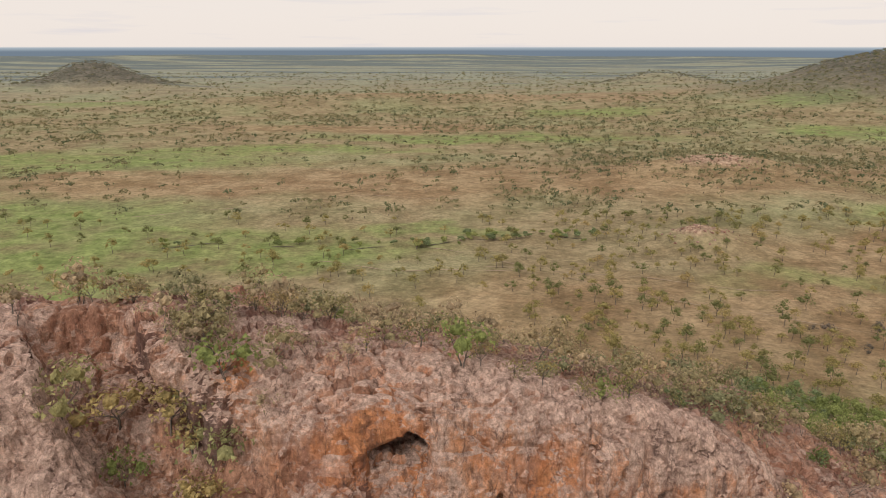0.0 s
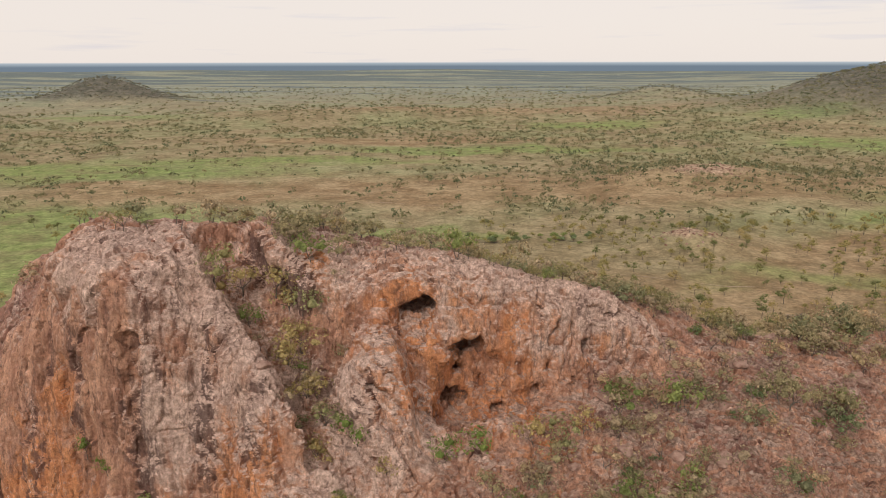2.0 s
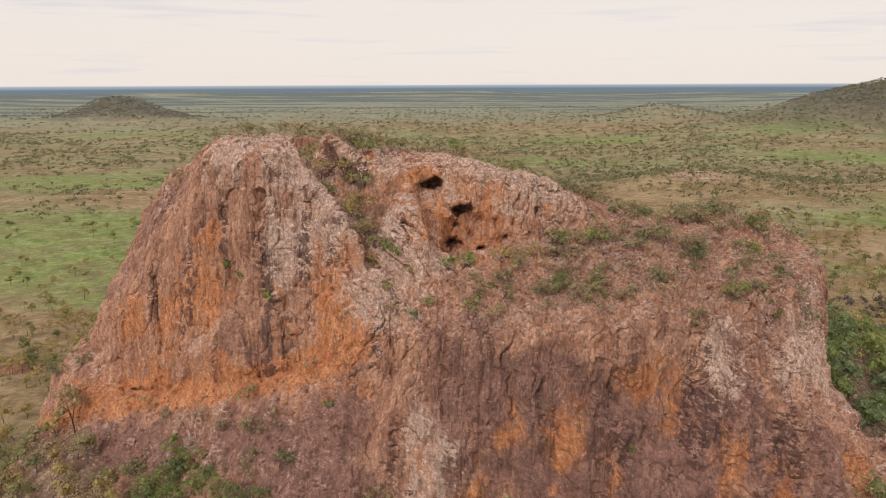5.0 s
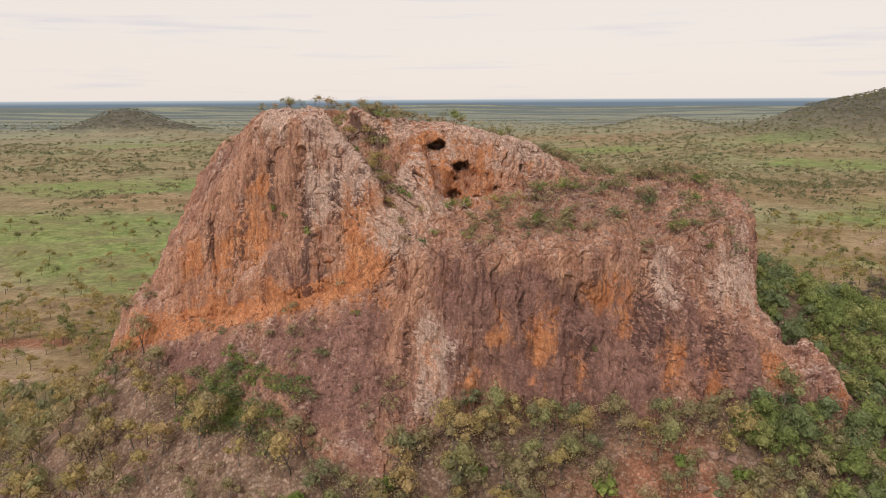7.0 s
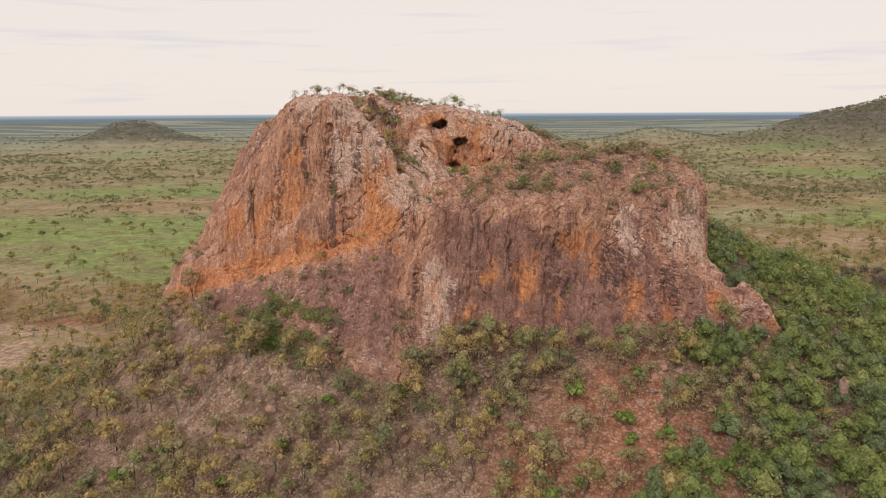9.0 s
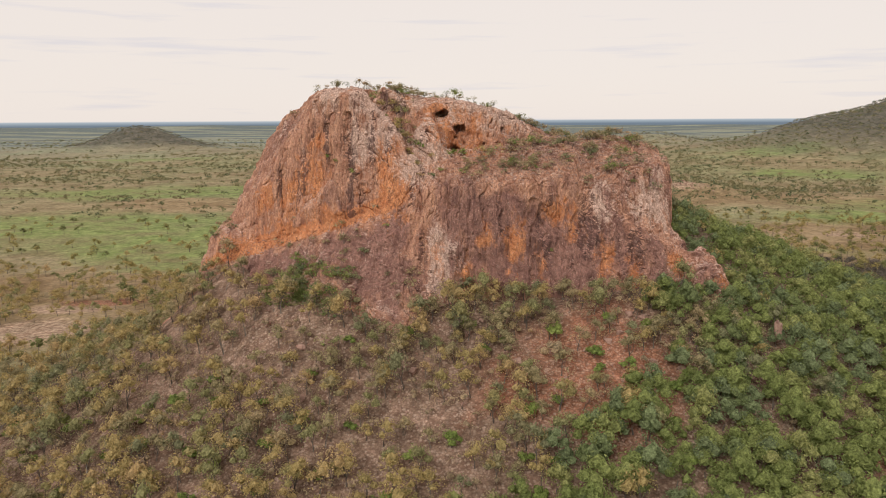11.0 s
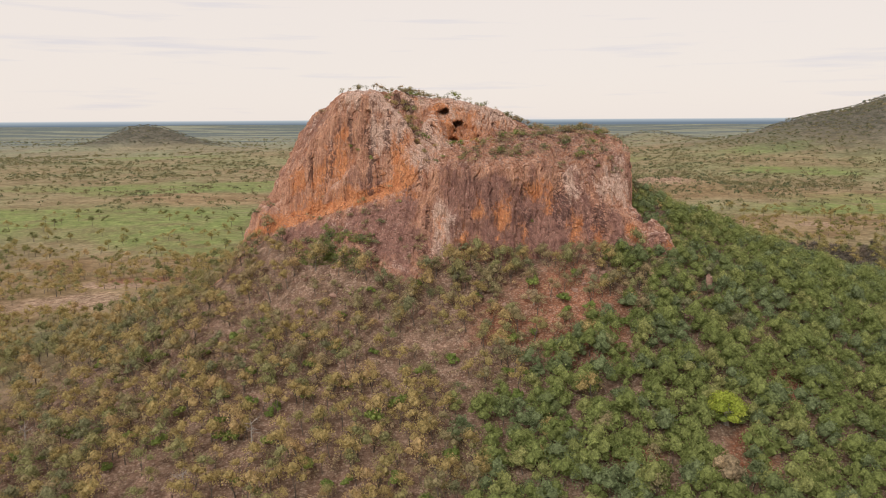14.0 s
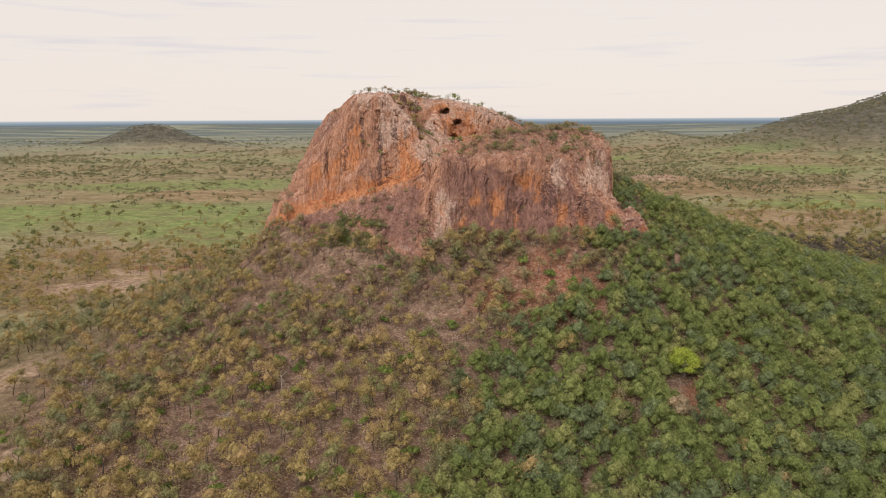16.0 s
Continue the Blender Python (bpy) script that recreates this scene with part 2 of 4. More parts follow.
# meadows of fresh grass: centre x, y and half sizes
MEADOWS = [(-135, 345, 120, 60), (-200, 300, 100, 60), (-10, 375, 60, 22), (-330, 620, 240, 75), (230, 1060, 130, 80), (560, 1060, 100, 70),
           (-600, 1210, 160, 70), (190, 290, 80, 24), (-180, 690, 200, 36), (-420, 330, 170, 110), (340, 400, 110, 50), (60, 780, 260, 50), (-140, 240, 60, 40), (480, 800, 110, 70), (-310, 390, 210, 95), (-190, 290, 90, 50), (380, 480, 110, 45), (-90, 330, 110, 34)]
# bare pale soil, and red rubble
BARE = [(-157, 104, 42, 20), (-160, 138, 28, 9), (-99, -66, 12, 15), (-126, -14, 12, 14), (132, 345, 16, 9), (212, 532, 34, 16), (265, 330, 20, 12)]
RED = [(29, -10, 17, 20), (30, -4, 19, 12), (73, -31, 7, 9), (56, -53, 6, 6), (34, -51, 7, 6), (13, -13, 13, 9), (-150, 150, 24, 8)]


BROWN = [(90, 235, 190, 75), (100, 520, 400, 95), (-190, 510, 200, 60), (250, 330, 130, 70), (-50, 880, 300, 60), (100, 1300, 600, 120), (-190, 205, 70, 30), (-281, 530, 70, 30), (-165, 125, 100, 80)]
WOODED = [(-845, 1730, 260, 190), (1150, 1250, 800, 600)]


def patches(t, vec, places):
    total = None
    for x, y, a, b in places:
        g = node(t, "ShaderNodeTexGradient", Vector=scaled(t, vec, (1 / a, 1 / b, 0), (-x / a, -y / b, 0)))
        g.gradient_type = "SPHERICAL"
        total = g.outputs["Fac"] if total is None else maths(t, "MAXIMUM", total, g.outputs["Fac"])
    return total


def shaken(t, co, scale, amount):
    """The place, moved about by noise."""
    n = node(t, "ShaderNodeVectorMath")
    n.operation = "MULTIPLY_ADD"
    t.links.new(node(t, "ShaderNodeTexNoise", Vector=co, Scale=scale, Detail=5.0, Roughness=0.6).outputs["Color"], n.inputs[0])
    n.inputs[1].default_value = (amount, amount, 0)
    t.links.new(scaled(t, co, (1, 1, 1), (-amount / 2, -amount / 2, 0)), n.inputs[2])
    return n.outputs[0]


def ground_material():
    m, t, s, co = material("dry_grassland")
    s.inputs["Roughness"].default_value = 1.0
    s.inputs["Specular IOR Level"].default_value = 0.1
    wide, near = shaken(t, co, 0.012, 130), shaken(t, co, 0.06, 26)
    big = grain(t, co, 0.006, 5, 0.6)
    mid = grain(t, co, 0.03, 7, 0.65)
    fine = grain(t, co, 0.5, 6, 0.75)
    c = blend(t, span(t, mid, 0.38, 0.62), (0.235, 0.18, 0.108), (0.35, 0.285, 0.18))
    c = blend(t, span(t, big, 0.46, 0.6, 0, 0.8), c, blend(t, span(t, mid, 0.4, 0.6), (0.22, 0.222, 0.118), (0.315, 0.31, 0.178)))
    lush = maths(t, "MULTIPLY", span(t, patches(t, wide, MEADOWS), 0.0, 0.5, 0, 0.9), span(t, mid, 0.34, 0.56, 0.2, 1.0))
    c = blend(t, lush, c, blend(t, span(t, grain(t, co, 0.09, 5, 0.6), 0.4, 0.6), (0.165, 0.22, 0.07), (0.265, 0.32, 0.12)))
    c = blend(t, span(t, patches(t, wide, BROWN), 0.0, 0.45, 0, 0.85), c, blend(t, span(t, mid, 0.4, 0.6), (0.25, 0.163, 0.095), (0.375, 0.27, 0.17)))
    # red rubble under the rock and pale bare soil
    stones = node(t, "ShaderNodeTexVoronoi", Vector=shaken(t, co, 1.5, 0.8), Scale=2.3)
    pebble = node(t, "ShaderNodeSeparateColor", Color=stones.outputs["Color"]).outputs[0]
    rubble = blend(t, span(t, grain(t, co, 0.35, 6, 0.75), 0.42, 0.58), (0.20, 0.122, 0.092), (0.35, 0.235, 0.18))
    rubble = blend(t, span(t, pebble, 0.6, 0.95, 0, 0.75), rubble, (0.47, 0.35, 0.29))
    rubble = blend(t, span(t, stones.outputs["Distance"], 0.4, 0.7, 0, 0.55), rubble, (0.13, 0.078, 0.058))
    c = blend(t, span(t, patches(t, near, [(0, -15, 140, 150)]), 0.02, 0.3), c, rubble)
    red_soil = blend(t, span(t, grain(t, co, 0.9, 6, 0.8), 0.4, 0.6), (0.26, 0.10, 0.058), (0.45, 0.215, 0.145))
    red_soil = blend(t, span(t, pebble, 0.55, 0.95, 0, 0.8), red_soil, (0.50, 0.32, 0.245))
    red_soil = blend(t, span(t, stones.outputs["Distance"], 0.42, 0.7, 0, 0.6), red_soil, (0.16, 0.08, 0.055))
    c = blend(t, span(t, patches(t, near, RED), 0.0, 0.5, 0, 0.95), c, red_soil)
    c = blend(t, span(t, patches(t, near, BARE), 0.0, 0.5), c, blend(t, span(t, fine, 0.4, 0.6), (0.30, 0.19, 0.135), (0.46, 0.34, 0.26)))
    # distant fields and woods: blue-grey haze put into the colour, stronger with distance
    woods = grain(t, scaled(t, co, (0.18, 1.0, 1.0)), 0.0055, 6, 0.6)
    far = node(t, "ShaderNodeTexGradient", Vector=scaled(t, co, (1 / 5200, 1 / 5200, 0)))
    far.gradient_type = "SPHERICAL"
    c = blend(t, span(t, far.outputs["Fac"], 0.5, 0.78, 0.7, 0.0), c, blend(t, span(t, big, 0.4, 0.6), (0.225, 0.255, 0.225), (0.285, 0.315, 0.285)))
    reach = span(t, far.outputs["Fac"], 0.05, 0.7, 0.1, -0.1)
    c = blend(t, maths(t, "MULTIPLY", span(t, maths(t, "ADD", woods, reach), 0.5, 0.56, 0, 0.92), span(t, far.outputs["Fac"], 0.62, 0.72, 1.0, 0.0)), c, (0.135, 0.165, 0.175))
    c = blend(t, span(t, patches(t, wide, WOODED), 0.1, 0.4, 0, 0.95), c, blend(t, span(t, grain(t, co, 0.05, 4, 0.7), 0.4, 0.6), (0.10, 0.097, 0.08), (0.18, 0.163, 0.14)))
    c = blend(t, 1.0, c, blend(t, span(t, fine, 0.3, 0.7), (0.68, 0.68, 0.68), (1.28, 1.28, 1.25)), "MULTIPLY")
    tufts = grain(t, co, 0.16, 8, 0.8)
    c = blend(t, 1.0, c, blend(t, span(t, tufts, 0.36, 0.64), (0.66, 0.68, 0.64), (1.25, 1.25, 1.22)), "MULTIPLY")
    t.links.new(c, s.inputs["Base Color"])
    bumped(t, s, maths(t, "ADD", fine, tufts), 0.8, 0.6)
    return m


def leaf_material(name, dark, light, dry, cool=None):
    m, t, s, co = material(name)
    s.inputs["Roughness"].default_value = 0.75
    s.inputs["Specular IOR Level"].default_value = 0.25
    geo = t.nodes.new("ShaderNodeNewGeometry").outputs["Random Per Island"]
    tone = t.nodes.new("ShaderNodeAttribute")
    tone.attribute_name = "tone"
    own = maths(t, "FRACT", maths(t, "ADD", tone.outputs["Fac"], t.nodes.new("ShaderNodeObjectInfo").outputs["Random"]))
    c = blend(t, maths(t, "ADD", maths(t, "MULTIPLY", own, 0.65), maths(t, "MULTIPLY", geo, 0.35)), dark, light)
    c = blend(t, span(t, own, 0.8, 1.0, 0, 0.7), c, dry)
    if cool:
        c = blend(t, span(t, own, 0.32, 0.2, 0, 0.85), c, blend(t, geo, tuple(v * 0.75 for v in cool), tuple(v * 1.25 for v in cool)))
    # light leaves, dark leaves and dark gaps, put into the colour by noise
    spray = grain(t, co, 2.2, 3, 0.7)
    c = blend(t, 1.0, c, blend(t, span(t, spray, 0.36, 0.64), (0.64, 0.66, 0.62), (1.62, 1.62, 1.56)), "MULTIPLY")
    bumped(t, s, spray, 1.0, 0.5)
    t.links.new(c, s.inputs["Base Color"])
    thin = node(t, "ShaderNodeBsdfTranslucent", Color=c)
    both = node(t, "ShaderNodeMixShader", Fac=0.35)
    t.links.new(s.outputs[0], both.inputs[1])
    t.links.new(thin.outputs[0], both.inputs[2])
    t.links.new(both.outputs[0], t.nodes["Material Output"].inputs["Surface"])
    return m


def bark_material(name, dark, light):
    m, t, s, co = material(name)
    s.inputs["Roughness"].default_value = 0.9
    t.links.new(blend(t, span(t, grain(t, scaled(t, co, (1, 1, 0.2)), 4.0, 4), 0.35, 0.65), dark, light), s.inputs["Base Color"])
    return m


ROCK, BOULDER, GROUND = rock_material(), boulder_material(), ground_material()
LEAF_GREEN = leaf_material("thicket_leaves", (0.13, 0.165, 0.05), (0.30, 0.335, 0.12), (0.33, 0.315, 0.135), (0.195, 0.235, 0.125))
LEAF_OLIVE = leaf_material("eucalypt_leaves", (0.32, 0.25, 0.10), (0.485, 0.375, 0.18), (0.45, 0.305, 0.17), (0.275, 0.275, 0.135))
LEAF_SAVANNA = leaf_material("savanna_leaves", (0.20, 0.18, 0.07), (0.39, 0.325, 0.135), (0.42, 0.30, 0.145), (0.165, 0.18, 0.075))
LEAF_DUSK = leaf_material("bare_grey_twigs", (0.095, 0.08, 0.068), (0.19, 0.16, 0.135), (0.22, 0.17, 0.14))
# far savanna leaves, greyer than the near ones: haze put into the colour
LEAF_FAR = leaf_material("hazed_savanna_leaves", (0.14, 0.138, 0.075), (0.265, 0.24, 0.135), (0.29, 0.225, 0.13), (0.125, 0.145, 0.08))
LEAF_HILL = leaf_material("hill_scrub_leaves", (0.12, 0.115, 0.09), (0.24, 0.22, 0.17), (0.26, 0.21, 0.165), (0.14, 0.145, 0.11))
LEAF_SAGE = leaf_material("grey_eucalypt_leaves", (0.24, 0.205, 0.115), (0.40, 0.335, 0.19), (0.40, 0.29, 0.175), (0.225, 0.23, 0.13))
LEAF_GREY = leaf_material("dry_scrub_twigs", (0.28, 0.215, 0.145), (0.48, 0.37, 0.24), (0.46, 0.30, 0.17))
LEAF_BRIGHT = leaf_material("fresh_leaves", (0.15, 0.205, 0.055), (0.29, 0.35, 0.10), (0.32, 0.33, 0.11))
LEAF_LIME = leaf_material("lime_leaves", (0.29, 0.36, 0.055), (0.44, 0.48, 0.09), (0.40, 0.44, 0.08))
BARK = bark_material("dark_bark", (0.08, 0.062, 0.05), (0.20, 0.165, 0.135))
BARK_PALE = bark_material("bleached_wood", (0.28, 0.25, 0.22), (0.45, 0.41, 0.37))


# ---- numeric tools ----
def hashed(ix, iy, iz, seed):
    h = (ix.astype(np.int64) * 374761393 + iy.astype(np.int64) * 668265263 + iz.astype(np.int64) * 2147483647 + seed * 974634777) & 0xFFFFFFFF
    h = ((h ^ (h >> 13)) * 1274126177) & 0xFFFFFFFF
    return ((h ^ (h >> 16)) & 0xFFFF).astype(np.float32) / 32767.5 - 1.0


def value_noise(x, y, z, seed=0):
    """Smooth noise from -1 to 1 with a cell of 1."""
    fx, fy, fz = np.floor(x), np.floor(y), np.floor(z)
    u, v, w = x - fx, y - fy, z - fz
    u, v, w = u * u * (3 - 2 * u), v * v * (3 - 2 * v), w * w * (3 - 2 * w)
    ix, iy, iz = fx.astype(np.int32), fy.astype(np.int32), fz.astype(np.int32)
    out = 0
    for a in (0, 1):
        for b in (0, 1):
            for c in (0, 1):
                wt = (u if a else 1 - u) * (v if b else 1 - v) * (w if c else 1 - w)
                out = out + wt * hashed(ix + a, iy + b, iz + c, seed)
    return out


def fractal(x, y, z, octaves, seed=0, gain=0.5):
    total, amp, f = 0, 1.0, 1.0
    for k in range(octaves):
        total = total + amp * value_noise(x * f + 17.3 * k, y * f - 9.1 * k, z * f + 3.7 * k, seed + k)
        amp, f = amp * gain, f * 2.03
    return total


def mesh_from(name, verts, faces, mat, smooth=True):
    """A mesh from arrays of vertices and of equal-sided faces."""
    me = bpy.data.meshes.new(name)
    n = faces.shape[1]
    me.vertices.add(len(verts))
    me.vertices.foreach_set("co", np.ascontiguousarray(verts, dtype=np.float32).ravel())
    me.loops.add(faces.size)
    me.loops.foreach_set("vertex_index", np.ascontiguousarray(faces, dtype=np.int32).ravel())
    me.polygons.add(len(faces))
    me.polygons.foreach_set("loop_start", np.arange(0, faces.size, n, dtype=np.int32))
    me.polygons.foreach_set("use_smooth", np.full(len(faces), smooth))
    me.update(calc_edges=True)
    me.validate()
    me.materials.append(mat)
    return me


# ---- the ground: one sheet to the horizon ----
def spot(x, y, cx, cy, a, b, turn=0.0):
    c, s = math.cos(turn), math.sin(turn)
    u, v = ((x - cx) * c + (y - cy) * s) / a, (-(x - cx) * s + (y - cy) * c) / b
    return np.exp(-(u * u + v * v))


def ground_height(x, y):
    x, y = np.asarray(x, dtype=np.float64), np.asarray(y, dtype=np.float64)
    zero = np.zeros_like(x)
    # talus cone round the rock, longer on the east side
    ex, ey = np.maximum(np.abs(x) - 26, 0), y - 33
    d = np.maximum(np.hypot(ex, ey) - 27, 0)
    side = 0.5 + 0.5 * np.tanh((x - 10) / 40)
    length = 44 + 26 * side
    z = 39 * np.exp(-d / length)
    z = z + 8 * spot(x, y, 130, 80, 70, 60, 0.6) + 10 * spot(x, y, 95, 30, 50, 60) + 17 * spot(x, y, 48, 66, 42, 28)
    z = z + 9 * spot(x, y, 133, 345, 22, 16) + 15 * spot(x, y, 212, 545, 72, 36, 0.1) + 5 * spot(x, y, 260, 480, 200, 140)
    z = z + 6.5 * spot(x, y, -59, 31, 17, 13) + 2.0 * spot(x, y, -27, 4, 12, 8)
    # hills
    z = z + 32 * spot(x, y, -880, 1700, 85, 75) + 34 * spot(x, y, -785, 1700, 95, 75) + 14 * spot(x, y, -800, 1650, 380, 160)
    z = z + 34 * spot(x, y, 530, 1750, 120, 110) + 12 * spot(x, y, 520, 1500, 420, 240)
    z = z + 180 * spot(x, y, 1180, 1260, 410, 320, 0.1) + 18 * spot(x, y, 800, 1100, 450, 260) + 14 * spot(x, y, 705, 1260, 85, 120)
    z = z + 20 * spot(x, y, -150, 1250, 420, 90, 0.1)
    # far tablelands: the rim is raised to fit the horizon in the camera's view
    r = np.hypot(x, y)
    z = z + np.clip((r - 3300) / 1400, 0, 1) ** 2 * (42 + 16 * value_noise(x / 900, y / 900, zero, 5))
    roll = value_noise(x / 90, y / 90, zero, 1) * 1.6 + value_noise(x / 25, y / 25, zero, 2) * 0.5
    z = z + roll * np.clip(r / 120, 0.5, 1) + value_noise(x / 5, y / 5, zero, 3) * 0.22
    return z


def graded(lo, hi, near_lo, near_hi, step):
    inner = list(np.arange(near_lo, near_hi, step))
    out, s, v = [], step, near_hi
    while v < hi:
        out.append(v)
        s *= 1.045
        v += s
    out.append(hi)
    low, s, v = [], step, near_lo
    while v > lo:
        s *= 1.045
        v -= s
        low.append(max(v, lo))
    return np.array(low[::-1] + inner + out)


def build_ground():
    xs, ys = graded(-4900, 4900, -150, 170, 2.5), graded(-1800, 4900, -110, 180, 2.5)
    gx, gy = np.meshgrid(xs, ys, indexing="ij")
    v = np.stack([gx, gy, ground_height(gx, gy)], -1).reshape(-1, 3)
    i = np.arange(len(xs) * len(ys)).reshape(len(xs), len(ys))
    f = np.stack([i[:-1, :-1], i[1:, :-1], i[1:, 1:], i[:-1, 1:]], -1).reshape(-1, 4)
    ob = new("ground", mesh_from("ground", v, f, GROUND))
    return tagged(ob, "dry savanna grassland with green meadows and red stony slopes", "ground", kind="structure")


build_ground()


# ---- the rock ----
def soft_max(a, b, k):
    h = np.clip(0.5 + 0.5 * (a - b) / k, 0, 1)
    return b + (a - b) * h + k * h * (1 - h)


def soft_min(a, b, k):
    return -soft_max(-a, -b, k)


def block(p, corners, leans, z_ref, tops, k=1.6):
    """A mass with a polygon for its plan at z_ref (anticlockwise), sides that lean in by that much per metre, and sloping tops (x, y, z, dz/dx, dz/dy)."""
    x, y, z = p
    d = None
    for i, (ax, ay) in enumerate(corners):
        bx, by = corners[(i + 1) % len(corners)]
        n = math.hypot(bx - ax, by - ay)
        nx, ny = (by - ay) / n, -(bx - ax) / n
        e = ((x - ax) * nx + (y - ay) * ny + (z - z_ref) * leans[i]) / math.hypot(1, leans[i])
        d = e if d is None else soft_max(d, e, k)
    for tx, ty, tz, sx, sy in tops:
        e = (z - (tz + sx * (x - tx) + sy * (y - ty))) / math.sqrt(1 + sx * sx + sy * sy)
        d = soft_max(d, e, k)
    return d


def hollow(d, p, c, r, k=0.8):
    """Carve an ellipsoid out of d."""
    x, y, z = p
    e = np.sqrt(((x - c[0]) / r[0]) ** 2 + ((y - c[1]) / r[1]) ** 2 + ((z - c[2]) / r[2]) ** 2)
    return soft_max(d, -(e - 1) * min(r), k)


def cleft(d, p, a, b, width, k=0.8):
    """Carve a round channel from a to b."""
    a, b = np.array(a, dtype=np.float32), np.array(b, dtype=np.float32)
    ab = b - a
    q = [p[i] - a[i] for i in range(3)]
    h = np.clip((q[0] * ab[0] + q[1] * ab[1] + q[2] * ab[2]) / float(ab @ ab), 0, 1)
    e = np.sqrt(sum((q[i] - h * ab[i]) ** 2 for i in range(3)))
    return soft_max(d, -(e - width), k)


CELL = 0.36
# the caves: centre, radii and how soft the rim is
CAVES = [((-2.5, 31.0, 79.9), (1.7, 4.6, 1.15), 0.3), ((-2.3, 29.2, 78.6), (1.5, 2.0, 1.3), 0.5),
         ((2.6, 27.8, 74.6), (3.8, 4.2, 3.2), 0.6), ((0.9, 28.4, 72.2), (2.2, 2.8, 2.4), 0.5), ((6.4, 28.6, 72.6), (2.6, 2.2, 1.2), 0.5),
         ((1.5, 31.6, 76.6), (1.8, 4.4, 1.3), 0.25), ((0.8, 31.0, 74.4), (0.7, 3.4, 0.8), 0.2), ((0.6, 30.6, 71.8), (1.3, 3.6, 1.0), 0.25),
         ((2.9, 30.4, 73.4), (0.5, 3.0, 0.6), 0.2), ((4.4, 30.2, 71.4), (1.0, 2.6, 0.5), 0.25), ((7.9, 30.4, 73.4), (0.8, 2.6, 0.7), 0.25), ((8.8, 30.4, 75.0), (0.6, 2.0, 0.8), 0.25),
         ((-6.4, 29.4, 77.2), (1.3, 1.8, 0.8), 0.4), ((-6.6, 27.6, 75.0), (0.8, 1.6, 0.6), 0.3), ((-4.2, 28.0, 76.2), (0.7, 1.4, 0.5), 0.3), ((12.2, 31.6, 76.2), (0.8, 1.6, 0.7), 0.3), ((11.0, 31.0, 73.6), (0.7, 1.4, 0.4), 0.3)]


def rock_field(p, which=False):
    """Distance to the rock, or, with which, the number of the mass that each place belongs to."""
    x, y, z = p
    warp = [0.9 * value_noise(x / 9, y / 9, z / 16, s) + 0.5 * value_noise(x / 4.1, y / 4.1, z / 12, s + 3) for s in (11, 12)]
    lift = 1.0 * value_noise(x / 8, y / 8, z / 9, 15)
    q = (x + warp[0], y + warp[1], z + lift)
    tower = block(q, [(-59, 46.5), (-54.2, 39.2), (-20, 19.8), (-10, 22), (-5, 34), (-8, 60), (-47, 60)],
                  [0.46, 0.1, 0.16, 0.35, 0.3, 0.6, 0.46], 54,
                  [(-27, 34, 86.0, -0.03, 0.12), (-36, 36, 83.0, 0.56, 0.1), (-27, 37, 86.0, -0.05, -0.4)])
    flatiron = block(q, [(-38, 28.4), (-25, 19.9), (-23.2, 24), (-34, 33)], [0.06, 0.5, 0.3, 0.3], 56, [(-25.5, 23, 69.5, 1.5, 0.4)], 0.8)
    buttress = block(q, [(-25, 25), (-16.5, 19.2), (-8, 16.8), (-2.5, 20), (-4, 34), (-24, 36)], [0.2, 0.26, 0.32, 0.4, 0.3, 0.2], 60,
                     [(-18, 26, 82.4, -0.15, 0.35), (-12, 25, 78, -1.0, 0.35)])
    apron = block(q, [(-64, 35), (-55, 28), (-27, 5.6), (-10, 4.0), (-2, 11), (0, 34), (-55, 50)],
                  [0.8, 0.78, 0.72, 0.72, 0.5, 0.3, 0.5], 40, [(-15.3, 18.2, 60.0, 0.4, 0.1)])
    wall = block(q, [(-10, 12.4), (26, 13.8), (30, 16), (34, 30), (28, 56), (-7, 56)],
                 [0.12, 0.13, 0.15, 0.2, 0.3, 0.2], 44,
                 [(12, 17, 66, 0.02, 0.68), (20, 30, 73, 0.0, 0.1), (20, 42, 74, 0, -0.6)])
    east_wall = block(q, [(16, 17), (33, 17.4), (43, 20.2), (51.2, 27.6), (53, 38), (50, 54), (20, 54)],
                      [0.28, 0.35, 0.35, 0.04, 0.05, 0.3, 0.2], 58,
                      [(30, 19, 64.5, 0.02, 0.7), (30, 30, 73, 0.0, 0.12), (46, 34, 70.6, -0.3, 0.4), (40, 41, 73.6, 0, -0.6)])
    east_foot = block(q, [(18, 15), (42, 12.4), (51, 13.6), (57, 16), (54, 30), (20, 40)],
                      [0.24, 0.32, 0.3, 0.3, 0.3, 0.2], 44, [(45, 17, 52.6, -0.62, 0.5), (36, 17, 58.5, -0.1, 0.7)])
    crown = block(q, [(-22, 27.5), (-1, 28), (12, 30), (22, 33), (28, 40), (23, 58), (-22, 60)], [0.2, 0.18, 0.3, 0.5, 0.6, 0.5, 0.3], 71,
                  [(0, 33, 82.8, -0.2, 0.3), (14, 34, 79.8, -0.6, 0.1), (0, 35, 82.9, -0.2, -0.34)])
    knob = block(q, [(-9.5, 24), (-5, 21.4), (-1.5, 22.8), (-1, 33), (-9, 33)], [0.4, 0.34, 0.3, 0.3, 0.3], 70, [(-5, 27, 79.5, -0.1, 0.5)])
    foot = block(q, [(-64, 41.5), (-59, 35.5), (-47, 32), (-45, 50), (-61, 52)], [0.4, 0.5, 0.4, 0.3, 0.4], 46, [(-57, 40, 51.6, 0.35, 0.3)])
